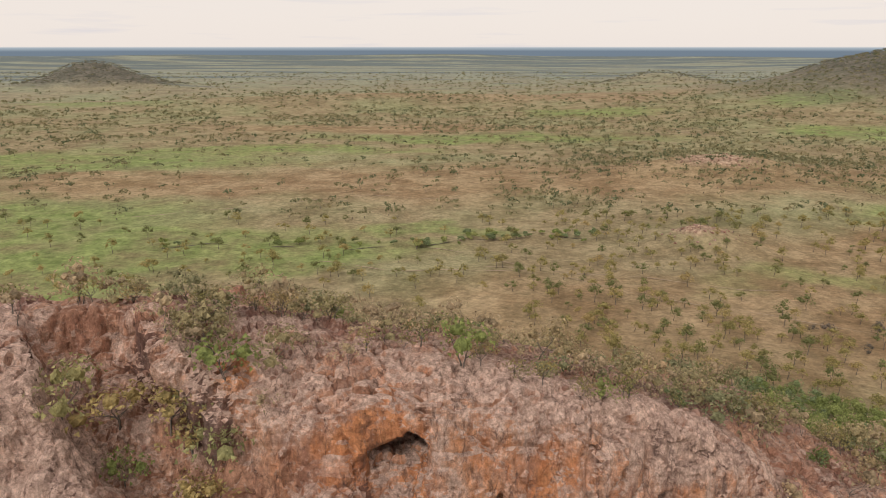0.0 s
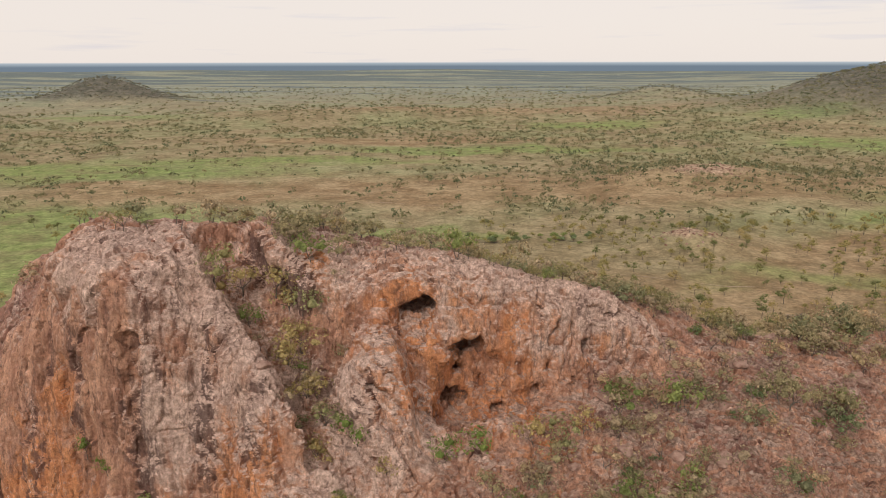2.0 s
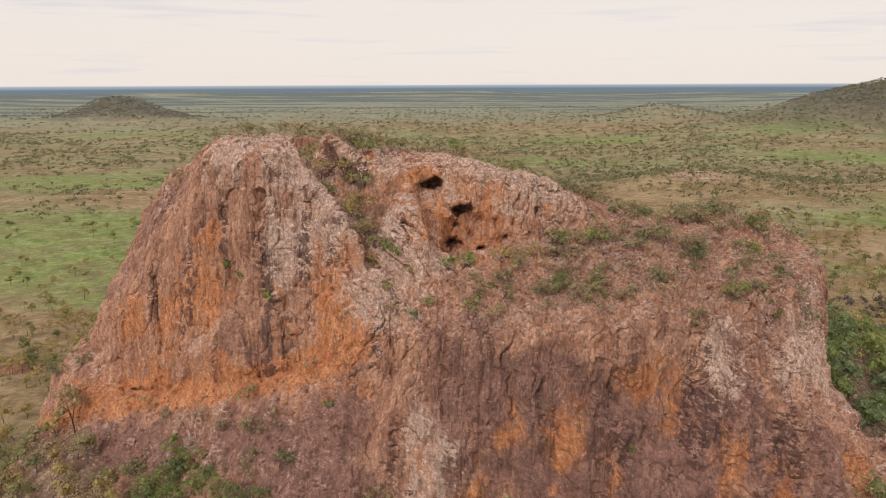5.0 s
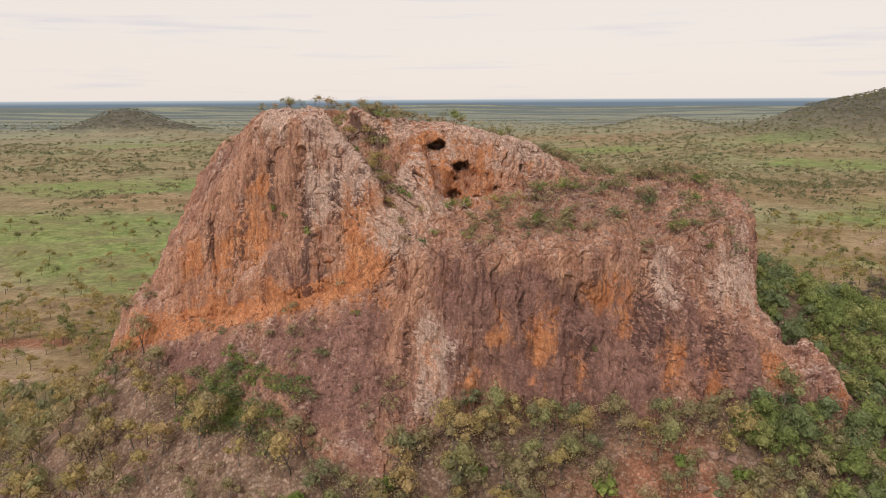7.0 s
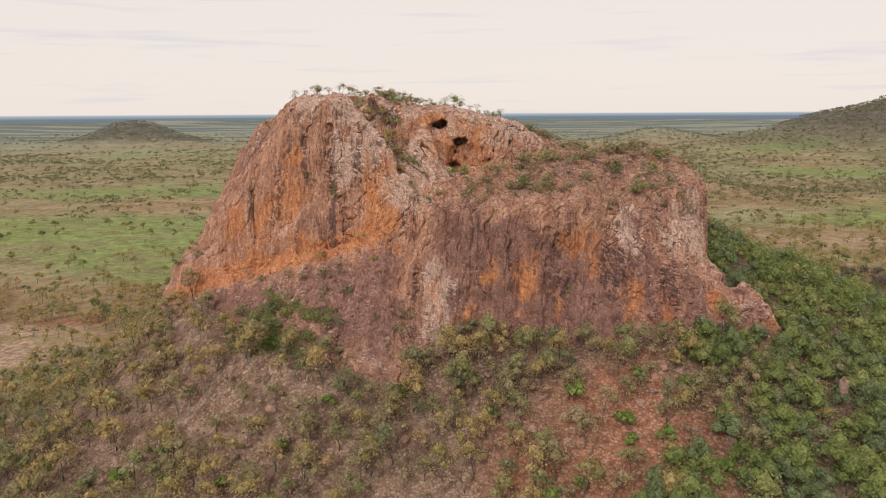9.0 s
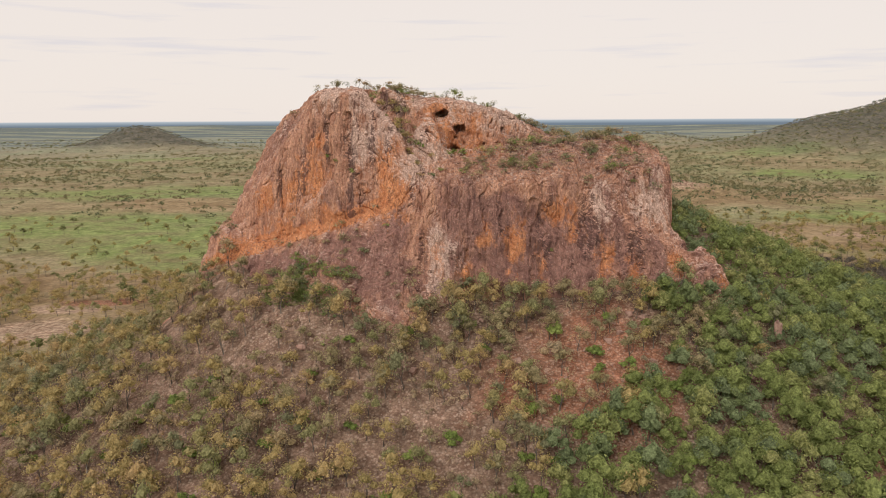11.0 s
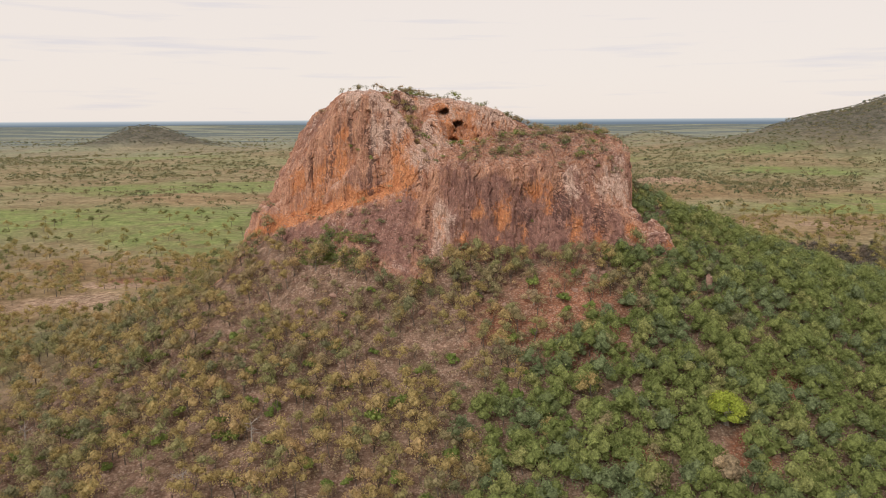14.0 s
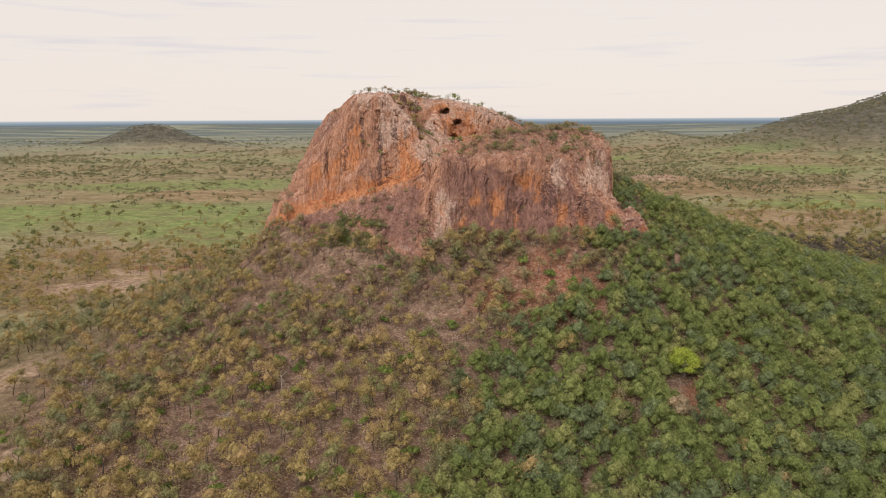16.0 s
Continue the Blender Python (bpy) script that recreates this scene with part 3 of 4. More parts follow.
    horn = block(q, [(52, 12), (58.5, 10.5), (62.5, 14.5), (60, 24), (51, 22)], [0.3, 0.22, 0.3, 0.3, 0.3], 40, [(57, 13.5, 46.6, -0.3, 0.4)])
    if which:
        return np.argmin(np.stack([tower, flatiron, buttress, apron, wall, east_wall, east_foot, crown, knob, foot, horn]), 0)
    d = soft_min(soft_min(tower, flatiron, 0.5), buttress, 1.2)
    d = soft_min(d, apron, 1.0)
    d = soft_min(d, wall, 1.5)
    d = soft_min(d, soft_min(east_wall, east_foot, 1.0), 1.2)
    d = soft_min(d, crown, 1.2)
    d = soft_min(d, knob, 1.0)
    d = soft_min(d, foot, 1.0)
    d = soft_min(d, horn, 1.0)
    # gully beside the tower, the long dark crack, the soft layer under the tower, an alcove
    d = cleft(d, p, (-9.2, 22.2, 71.5), (-10.6, 24.6, 74.5), 1.0, 1.0)
    d = cleft(d, p, (-10.6, 24.6, 74.5), (-13.5, 28.6, 80), 1.8, 1.2)
    d = cleft(d, p, (-13.5, 28.6, 80), (-19, 33.5, 85), 2.6, 1.2)
    d = cleft(d, p, (-22.7, 21.0, 57), (-23.2, 24.2, 80), 0.75, 0.3)
    d = cleft(d, p, (-50, 36.2, 47.6), (-30, 24.6, 54.4), 0.5, 0.7)
    d = cleft(d, p, (-30, 24.6, 54.4), (-13, 17.6, 60.6), 0.5, 0.6)
    d = hollow(d, p, (21.5, 13.6, 57.0), (4.4, 2.6, 3.6), 1.2)
    d = cleft(d, p, (18.2, 13.4, 44), (17.8, 15.3, 61), 0.8, 0.5)
    d = cleft(d, p, (28.5, 15.4, 60), (34, 13.2, 44), 0.8, 0.6)
    d = cleft(d, p, (46.5, 20, 57), (48.5, 12.8, 44), 0.9, 0.6)
    # caves
    wob = 0.4 * value_noise(x / 1.1, y / 1.1, z / 1.1, 16), 0.4 * value_noise(x / 1.0, y / 1.0, z / 1.0, 17)
    rough = (x + 0.3 * warp[0] + wob[0], y, z + 0.3 * lift + wob[1])
    for c, r, k in CAVES:
        d = hollow(d, rough, c, r, k)
    return d


def surface(field, lo, hi, cell):
    """The zero surface of a field over a box, as quads with one vertex per crossed cell."""
    axes = [np.arange(a, b, cell, dtype=np.float32) for a, b in zip(lo, hi)]
    axes = [a[:len(a) // 4 * 4] for a in axes]
    # a coarse field first; the fine one only near the surface
    step = 4
    coarse = [a[step // 2::step] for a in axes]
    axes = [a[:len(c) * step] for a, c in zip(axes, coarse)]
    rough = field(np.meshgrid(*coarse, indexing="ij")).astype(np.float32)
    d = rough.repeat(step, 0).repeat(step, 1).repeat(step, 2)
    near = np.argwhere(np.abs(d) < 1.3 * step * cell)
    d[tuple(near.T)] = field([axes[i][near[:, i]] for i in range(3)])
    inside = d < 0
    nx, ny, nz = d.shape
    corners = [(a, b, c) for a in (0, 1) for b in (0, 1) for c in (0, 1)]
    count = sum(inside[a:nx - 1 + a, b:ny - 1 + b, c:nz - 1 + c].astype(np.int8) for a, b, c in corners)
    live = np.argwhere((count > 0) & (count < 8))
    index = np.full((nx - 1, ny - 1, nz - 1), -1, dtype=np.int32)
    index[tuple(live.T)] = np.arange(len(live))
    total, hits = np.zeros((len(live), 3)), np.zeros(len(live))
    for a in corners:
        for axis in range(3):
            if a[axis]:
                continue
            b = list(a)
            b[axis] = 1
            da = d[tuple((live + a).T)]
            db = d[tuple((live + b).T)]
            cross = (da < 0) != (db < 0)
            f = np.where(cross, da / np.where(cross, da - db, 1), 0)
            pt = live + np.array(a, dtype=np.float64)
            pt[:, axis] += f
            total += np.where(cross[:, None], pt, 0)
            hits += cross
    verts = total / hits[:, None] * cell + np.array(lo)
    quads = []
    for axis in range(3):
        u, v = [(1, 2), (2, 0), (0, 1)][axis]
        size = [nx, ny, nz]
        cut = [slice(1, n - 1) for n in size]
        cut[axis] = slice(0, size[axis] - 1)
        nxt = list(cut)
        nxt[axis] = slice(1, size[axis])
        s0, s1 = inside[tuple(cut)], inside[tuple(nxt)]
        e = np.argwhere(s0 != s1)
        flip = s0[tuple(e.T)]
        e = e + np.array([c.start for c in cut])
        du, dv = np.zeros(3, dtype=int), np.zeros(3, dtype=int)
        du[u], dv[v] = 1, 1
        q = np.stack([index[tuple((e - o).T)] for o in (du + dv, dv, 0 * du, du)], -1)
        q[~flip] = q[~flip][:, ::-1]
        quads.append(q[(q >= 0).all(1)])
    return verts, np.concatenate(quads)


def vertex_normals(v, f):
    n = np.cross(v[f[:, 2]] - v[f[:, 0]], v[f[:, 3]] - v[f[:, 1]])
    out = np.zeros_like(v)
    for i in range(4):
        np.add.at(out, f[:, i], n)
    return out / np.maximum(np.linalg.norm(out, axis=1, keepdims=True), 1e-9)


def cells(x, y, z, seed):
    """Distances to the nearest and second nearest of scattered points, and a number that belongs to the nearest."""
    fx, fy, fz = np.floor(x), np.floor(y), np.floor(z)
    ix, iy, iz = fx.astype(np.int32), fy.astype(np.int32), fz.astype(np.int32)
    f1, f2, tag = np.full(x.shape, 9.0), np.full(x.shape, 9.0), np.zeros(x.shape)
    for a in (-1, 0, 1):
        for b in (-1, 0, 1):
            for c in (-1, 0, 1):
                i, j, k = ix + a, iy + b, iz + c
                h = [hashed(i, j, k, seed + n) for n in range(3)]
                e = np.sqrt((fx + a + 0.5 + 0.45 * h[0] - x) ** 2 + (fy + b + 0.5 + 0.45 * h[1] - y) ** 2 + (fz + c + 0.5 + 0.45 * h[2] - z) ** 2)
                closer = e < f1
                f2 = np.where(closer, f1, np.minimum(f2, e))
                tag = np.where(closer, hashed(i, j, k, seed + 7), tag)
                f1 = np.where(closer, e, f1)
    return f1, f2, tag


def refined(v, f, pick):
    """The picked quads in four, the others as they are."""
    e = np.sort(np.stack([f, np.roll(f, -1, 1)], -1).reshape(-1, 2), 1)
    key, back = np.unique(e[:, 0].astype(np.int64) * len(v) + e[:, 1], return_inverse=True)
    middle = (v[key // len(v)] + v[key % len(v)]) / 2
    back = back.reshape(-1, 4)[pick] + len(v)
    centre = np.arange(pick.sum()) + len(v) + len(middle)
    q = f[pick]
    new_faces = [np.stack([q[:, k], back[:, k], centre, back[:, k - 1]], -1) for k in range(4)]
    v = np.concatenate([v, middle, v[q].mean(1)])
    f = np.concatenate([f[~pick]] + new_faces)
    used = np.zeros(len(v), dtype=bool)
    used[f.ravel()] = True
    return v[used], (np.cumsum(used) - 1)[f]


def relief(v, n):
    """How far the weathered surface stands out from the smooth masses."""
    x, y, z = v.T
    wx, wy, wz = [0.8 * value_noise(x / 2.2, y / 2.2, z / 2.2, k) + 0.3 * value_noise(x / 0.8, y / 0.8, z / 0.8, k + 5) for k in (51, 52, 53)]
    steep = np.clip(1 - n[:, 2] ** 2, 0, 1)
    # the buttress and the knob are split into slabs that lean; the east end into blocks
    fins = spot(x, z, -8, 72, 7, 11) * (y < 32)
    blocky = np.clip((x - 30) / 10, 0, 1) * (z < 68)
    u = x + 0.75 * fins * (z - 72)
    f1, f2, tag = cells((u + wx) / 3.0, (y + wy) / 3.0, (z + wz) / 13, 61)
    slabs = 0.32 * tag - 0.2 * np.exp(-((f2 - f1) / 0.06) ** 2)
    f1, f2, tag = cells((u + wx) / 1.25, (y + wy) / 1.25, (z + wz) / 2.6, 81)
    lumps = 0.26 * tag - 0.22 * np.exp(-((f2 - f1) / 0.1) ** 2)

    def fracture(size, tall, width, seed):
        a = value_noise((u + 0.6 * wx) / size, (y + 0.6 * wy) / size, (z + wz) / tall, seed)
        return np.exp(-(a / width) ** 2)

    grooves = 0.5 * fracture(7.5, 55, 0.035, 21) + 0.22 * fracture(3.0, 30, 0.07, 22) + 0.1 * fracture(1.3, 15, 0.14, 23)
    swell = value_noise(x / 2.6, y / 2.6, z / 18, 24)
    rough = fractal(u / 1.7, y / 1.7, z / 4.5, 4, 31, 0.6)
    crag = np.abs(fractal(u / 1.1, y / 1.1, z / 2.2, 3, 36, 0.6))
    pits = np.clip(value_noise(x / 0.75, y / 0.75, z / 0.95, 46) - 0.45, 0, 1)
    ledge = value_noise(x / 14, y / 14, z / 1.7, 41)
    flute = 0.08 * np.sin(2.2 * (u + 1.2 * wx) + 2 * value_noise(x / 6, y / 6, z / 30, 48))
    return (slabs * (0.4 + 0.5 * steep) * (1 + 0.3 * fins) + lumps * (1.1 - 0.75 * steep + 0.7 * blocky) - grooves * steep + 0.35 * swell * steep
            + flute * steep * (1 - blocky) + 0.2 * rough - 0.15 * crag - 0.45 * pits * steep + 0.16 * ledge * steep + 0.26)


def build_rock():
    v, f = surface(rock_field, (-76, -2, 24), (70, 68, 92), CELL)
    # what lies under the talus is left out, and what is passed close by is finer
    c = v[f].mean(1)
    f = f[c[:, 2] > ground_height(c[:, 0], c[:, 1]) - 2.5]
    c, n = v[f].mean(1), vertex_normals(v, f)
    v, f = refined(v, f, (c[:, 2] > 57) & (c[:, 1] < 37 + 0.2 * (c[:, 2] - 57)) & (c[:, 0] < 46) & (n[f[:, 0], 1] < 0.3))
    n = vertex_normals(v, f)
    v = v + n * relief(v, n)[:, None]
    top = new("rock_butte")
    tagged(top, "huge weathered red and orange rock butte with dark caves", "rock")
    mass = rock_field(list(v[f].mean(1).T), which=True)
    mass[mass == 8] = 7
    for k, name in ((0, "tower"), (1, "flatiron"), (2, "buttress"), (3, "apron"), (4, "cliff_wall"), (5, "cliff_wall"), (6, "east_foot"), (7, "crown"), (9, "foot"), (10, "horn")):
        own, used = f[mass == k], np.zeros(len(v), dtype=bool)
        used[own.ravel()] = True
        number = np.cumsum(used) - 1
        ob = new(name, mesh_from(name, v[used], number[own], ROCK, smooth=False))
        ob.parent = top
    return v, vertex_normals(v, f)


ROCK_POINTS, ROCK_NORMALS = build_rock()


# ---- trees and shrubs ----
RNG = np.random.default_rng(7)


def tube(points, radii, sides=5):
    """Quads round a line of points."""
    points = np.array(points, dtype=np.float64)
    rings = []
    for i, (c, r) in enumerate(zip(points, radii)):
        way = points[min(i + 1, len(points) - 1)] - points[max(i - 1, 0)]
        way = way / np.linalg.norm(way)
        u = np.cross(way, (0.3, 0.9, 0.1))
        u /= np.linalg.norm(u)
        w = np.cross(way, u)
        a = np.arange(sides) * 2 * math.pi / sides
        rings.append(c + r * (np.cos(a)[:, None] * u + np.sin(a)[:, None] * w))
    v = np.concatenate(rings)
    f = []
    for i in range(len(points) - 1):
        for k in range(sides):
            a, b = i * sides + k, i * sides + (k + 1) % sides
            f.append((a, b, b + sides, a + sides))
    return v, np.array(f)


def join(pieces):
    vs, fs, n = [], [], 0
    for v, f in pieces:
        vs.append(v)
        fs.append(f + n)
        n += len(v)
    return np.concatenate(vs), np.concatenate(fs)


def halves(f):
    """Quads to triangles."""
    return np.concatenate([f[:, [0, 1, 2]], f[:, [0, 2, 3]]])


def leaves(rng, centres, radii, per, size, flat, core):
    """Small sprays, a triangle each, over the outside of round clumps, with a rough inner mass in each."""
    pieces = []
    box = np.array([(a, b, c) for a in (-1, 1) for b in (-1, 1) for c in (-1, 1)], dtype=np.float64) / 1.73
    tips = np.array([(1.25, 0, 0), (-1.25, 0, 0), (0, 1.25, 0), (0, -1.25, 0), (0, 0, 1.2)])
    ring = np.array([(4, 6, 7, 5), (0, 1, 3, 2), (2, 3, 7, 6), (0, 4, 5, 1), (1, 5, 7, 3)])
    fan = np.array([(q[k], q[(k + 1) % 4], 8 + n) for n, q in enumerate(ring) for k in range(4)])
    for i, (c, r) in enumerate(zip(centres, radii)):
        k = max(3, int(per * (r / np.mean(radii)) ** 2))
        n = rng.normal(size=(k, 3))
        n[:, 2] = np.abs(n[:, 2]) * 1.1 - 0.3
        n /= np.linalg.norm(n, axis=1, keepdims=True)
        p = c + n * r * rng.uniform(0.72, 1.12, (k, 1)) * (1, 1, flat)
        face = n + rng.normal(size=(k, 3)) * 0.5 + (0, 0, 0.3)
        face /= np.linalg.norm(face, axis=1, keepdims=True)
        u = np.cross(face, rng.normal(size=(k, 3)))
        u /= np.linalg.norm(u, axis=1, keepdims=True)
        w = np.cross(face, u)
        s = size * rng.uniform(0.6, 1.4, (k, 1))
        tri = np.stack([p - u * s - w * s * 0.5, p + u * s - w * s * 0.45, p + w * s * 0.95], 1)
        piece = [(tri.reshape(-1, 3), np.arange(3 * k).reshape(-1, 3))]
        if core and (i % 2 == 0 or core > 0.65):
            a = rng.random() * 6.3
            turn = np.array([(math.cos(a), -math.sin(a), 0), (math.sin(a), math.cos(a), 0), (0, 0, 1)])
            lump = np.concatenate([box, tips]) * rng.uniform(0.8, 1.15, (13, 1))
            piece.append((lump @ turn.T * r * core * (1, 1, flat) + c, fan))
        pieces.append(join(piece))
    return pieces


def grow(seed, height, *rest, apart=False, **kw):
    """A tree: wood (trunk and limbs) and crown, as vertices and triangles; apart: lists of the pieces."""
    wood, clumps = branches(seed, height, *rest, **kw)
    if apart:
        return wood, clumps
    return join(wood), join(clumps)


def branches(seed, height, spread, clumps, per, leaf, bare=0.35, flat=0.8, stems=1, radius=0.11, limbs=4, core=0.0, open_=0.5, dome=0.45, sides=5, fat=(0.36, 0.56)):
    """The pieces of a tree with its foot at the origin, the trunk first. open_: how far the clumps stand apart; dome: how far the outer ones hang."""
    rng = np.random.default_rng(seed)
    wood, centres, radii = [], [], []
    for s in range(stems):
        lean = rng.normal(size=2) * 0.07 * height * (1 if stems == 1 else 2.2)
        fork = np.array([lean[0] * 0.5, lean[1] * 0.5, height * bare])
        wood.append(tube([(0.1 * s, 0, -0.6), (lean[0] * 0.2, lean[1] * 0.2, height * bare * 0.5), fork], [radius * 1.4, radius, radius * 0.8], sides))
        number = max(2, clumps // stems)
        for k in range(number):
            a = (k + rng.uniform(0, 0.8)) * 2.4
            out = open_ * math.sqrt((k + 0.5) / number) * rng.uniform(0.85, 1.15)
            tip = np.array([lean[0] + math.cos(a) * out * spread, lean[1] + math.sin(a) * out * spread, height * (0.88 - dome * out ** 1.5) - 0.12 * spread])
            middle = fork * 0.5 + tip * 0.5 + rng.normal(size=3) * 0.05 * height
            if k < limbs:
                wood.append(tube([fork, middle, tip], [radius * 0.6, radius * 0.4, radius * 0.12], 3))
            centres.append(tip)
            radii.append(spread * rng.uniform(*fat))
    return [(v, halves(f)) for v, f in wood], leaves(rng, centres, radii, per, leaf, flat, core)


def snag(seed, height):
    """A dead tree: trunk with bare crooked limbs."""
    rng = np.random.default_rng(seed)
    wood = [tube([(0, 0, -0.4), (0.1, 0.1, height * 0.35), (0.0, 0.3, height * 0.62), (0.3, 0.2, height)], [0.2, 0.15, 0.1, 0.03], 6)]
    for k in range(9):
        a, z = rng.random() * 6.3, height * rng.uniform(0.35, 0.8)
        r = height * rng.uniform(0.2, 0.42)
        root = np.array([0.05, 0.15, z])
        tip = root + (math.cos(a) * r, math.sin(a) * r, r * rng.uniform(0.1, 0.8))
        wood.append(tube([root, root * 0.5 + tip * 0.5 + rng.normal(size=3) * 0.15, tip], [0.07, 0.05, 0.015], 4))
        twig = tip + rng.normal(size=3) * 0.6
        wood.append(tube([root * 0.4 + tip * 0.6, twig], [0.035, 0.01], 3))
    return [(v, halves(f)) for v, f in wood]


KINDS = {
    "thicket": dict(sides=3, height=4.9, spread=2.4, clumps=9, per=38, leaf=0.15, bare=0.2, flat=1.0, limbs=0, core=0.64, open_=0.64, dome=0.9, fat=(0.32, 0.58)),
    "far_thicket": dict(sides=3, height=4.7, spread=2.5, clumps=5, per=40, leaf=0.18, bare=0.2, flat=1.0, limbs=0, core=0.56, open_=0.62, dome=0.95, fat=(0.36, 0.6)),
    "eucalypt": dict(sides=3, height=5.2, spread=2.2, clumps=6, per=44, leaf=0.135, bare=0.24, flat=0.95, limbs=3, core=0.56, open_=0.6, dome=0.75, fat=(0.38, 0.62)),
    "scrub": dict(sides=3, height=2.7, spread=1.8, clumps=3, per=18, leaf=0.13, bare=0.2, flat=0.9, stems=2, radius=0.04, limbs=1, core=0.4, open_=0.7, dome=0.6),
    "bush": dict(sides=3, height=2.2, spread=1.5, clumps=6, per=20, leaf=0.19, bare=0.15, flat=0.9, stems=2, radius=0.05, limbs=1, core=0.7, open_=0.6, dome=0.6),
    "fine_bush": dict(sides=3, height=2.2, spread=1.5, clumps=6, per=34, leaf=0.1, bare=0.2, flat=0.9, stems=2, radius=0.04, limbs=3, core=0.42, open_=0.75, dome=0.6),
    "crest": dict(height=2.4, spread=1.3, clumps=7, per=22, leaf=0.085, bare=0.3, flat=0.7, stems=1, radius=0.05, limbs=7, core=0.0, open_=0.85, dome=0.35),
    "savanna": dict(sides=3, height=5.4, spread=2.6, clumps=5, per=30, leaf=0.22, bare=0.3, flat=0.9, radius=0.12, limbs=2, core=0.5, open_=0.7, dome=0.6),
    "distant": dict(sides=3, height=5.2, spread=3.5, clumps=3, per=6, leaf=0.78, bare=0.22, flat=0.75, radius=0.14, limbs=0, core=0.0, open_=0.6, dome=0.4),
}
VARIANTS = {k: [grow(100 + 13 * i + len(k), **kw) for i in range(5)] for k, kw in KINDS.items()}


def woods(name, kind, spots, leaf_mat, wood_mat, label, category, seed):
    """Many trees in one object. spots: rows of x, y, z, scale."""
    rng = np.random.default_rng(seed)
    vs, fs, mats, tones, n = [], [], [], [], 0
    which = rng.integers(0, 5, len(spots))
    for k in range(5):
        rows = spots[which == k]
        if not len(rows):
            continue
        (wv, wf), (lv, lf) = VARIANTS[kind][k]
        v, f = join([(wv, wf), (lv, lf)])
        a = rng.random(len(rows)) * 2 * math.pi
        c, s = np.cos(a)[:, None], np.sin(a)[:, None]
        sz = rows[:, 3:4]
        tall = sz * rng.uniform(0.85, 1.2, (len(rows), 1))
        p = np.stack([(v[:, 0] * c - v[:, 1] * s) * sz + rows[:, 0:1], (v[:, 0] * s + v[:, 1] * c) * sz + rows[:, 1:2], v[:, 2] * tall + rows[:, 2:3]], -1)
        vs.append(p.reshape(-1, 3))
        fs.append((f[None] + (np.arange(len(rows)) * len(v))[:, None, None] + n).reshape(-1, 3))
        mats.append(np.tile(np.r_[np.ones(len(wf), dtype=np.int32), np.zeros(len(lf), dtype=np.int32)], len(rows)))
        tones.append(np.repeat(rng.random(len(rows)), len(v)))
        n += len(rows) * len(v)
    me = mesh_from(name, np.concatenate(vs), np.concatenate(fs), leaf_mat, smooth=False)
    me.materials.append(wood_mat)
    me.polygons.foreach_set("material_index", np.concatenate(mats).astype(np.int32))
    me.attributes.new("tone", "FLOAT", "POINT").data.foreach_set("value", np.concatenate(tones).astype(np.float32))
    return tagged(new(name, me), label, category, kind="stuff")


def tree_models(name, kind, leaf_mat, wood_mat, label, category, group):
    """Five trees of a kind, each an empty with a trunk and a crown, to be copied."""
    made = []
    for (wv, wf), (lv, lf) in VARIANTS[kind]:
        top = new(name)
        trunk = new("trunk", mesh_from("trunk", wv, wf, wood_mat))
        crown = new("crown", mesh_from("crown", lv, lf, leaf_mat, smooth=False))
        trunk.parent = crown.parent = top
        made.append(tagged(top, label, category, group))
    return made


def plant(models, spots, seed):
    """Copies of the models at rows of x, y, z, scale; the models themselves take the first places."""
    rng = np.random.default_rng(seed)
    for i, (x, y, z, s) in enumerate(spots):
        m = pose(x, y, z, 0, 0, rng.uniform(0, 360)) @ Matrix.Diagonal((s, s, s * rng.uniform(0.85, 1.2), 1))
        if i < len(models):
            models[i].matrix_basis = m
        else:
            ob = copy_thing(models[i % len(models)], m)
            ob.matrix_basis = m


def scatter(x0, x1, y0, y1, gap, keep, seed, size=(0.75, 1.25)):
    """Places on a shaken grid, kept with the chance keep(x, y), outside the rock."""
    rng = np.random.default_rng(seed)
    gx, gy = np.meshgrid(np.arange(x0, x1, gap), np.arange(y0, y1, gap), indexing="ij")
    x = gx.ravel() + rng.uniform(-0.55, 0.55, gx.size) * gap
    y = gy.ravel() + rng.uniform(-0.55, 0.55, gx.size) * gap
    ok = rng.random(gx.size) < keep(x, y)
    x, y = x[ok], y[ok]
    z = ground_height(x, y)
    near = (np.abs(x) < 75) & (y > -6) & (y < 72)
    free = np.ones(len(x), dtype=bool)
    free[near] = rock_field((x[near], y[near], z[near] + 1.0)) > 0.6
    x, y, z = x[free], y[free], z[free]
    return np.stack([x, y, z - 0.1, rng.uniform(*size, len(x))], -1)


def flat_noise(x, y, size, seed):
    return value_noise(x / size, y / size, np.zeros_like(x), seed)


def east(x, y):
    """How far into the green thicket on the east side a place lies, 0 to 1."""
    edge = 23 - 9 * np.clip((-18 - y) / 12, 0, 1) + 0.32 * (y + 10) * (y < 0) + 7 * flat_noise(x, y, 14, 61) + 50 * np.clip((y - 35) / 25, 0, 1) + 19 * np.exp(-((y + 2) / 14) ** 2)
    back = 190 - 0.55 * np.maximum(x - 60, 0) + 14 * flat_noise(x, y, 22, 63)
    return np.clip((x - edge) / 8, 0, 1) * (y < back) * (y > -128 + 22 * flat_noise(x, y, 25, 68)) * (x < 190 + 25 * flat_noise(x, y, 40, 62))


def view(x, y):
    return np.abs(x) < 0.72 * (y + 230)


def scree(x, y):
    """Open red rubble below the wall."""
    return spot(x, y, 28, -7, 12, 12) + 0.6 * spot(x, y, 72, -40, 5, 7)


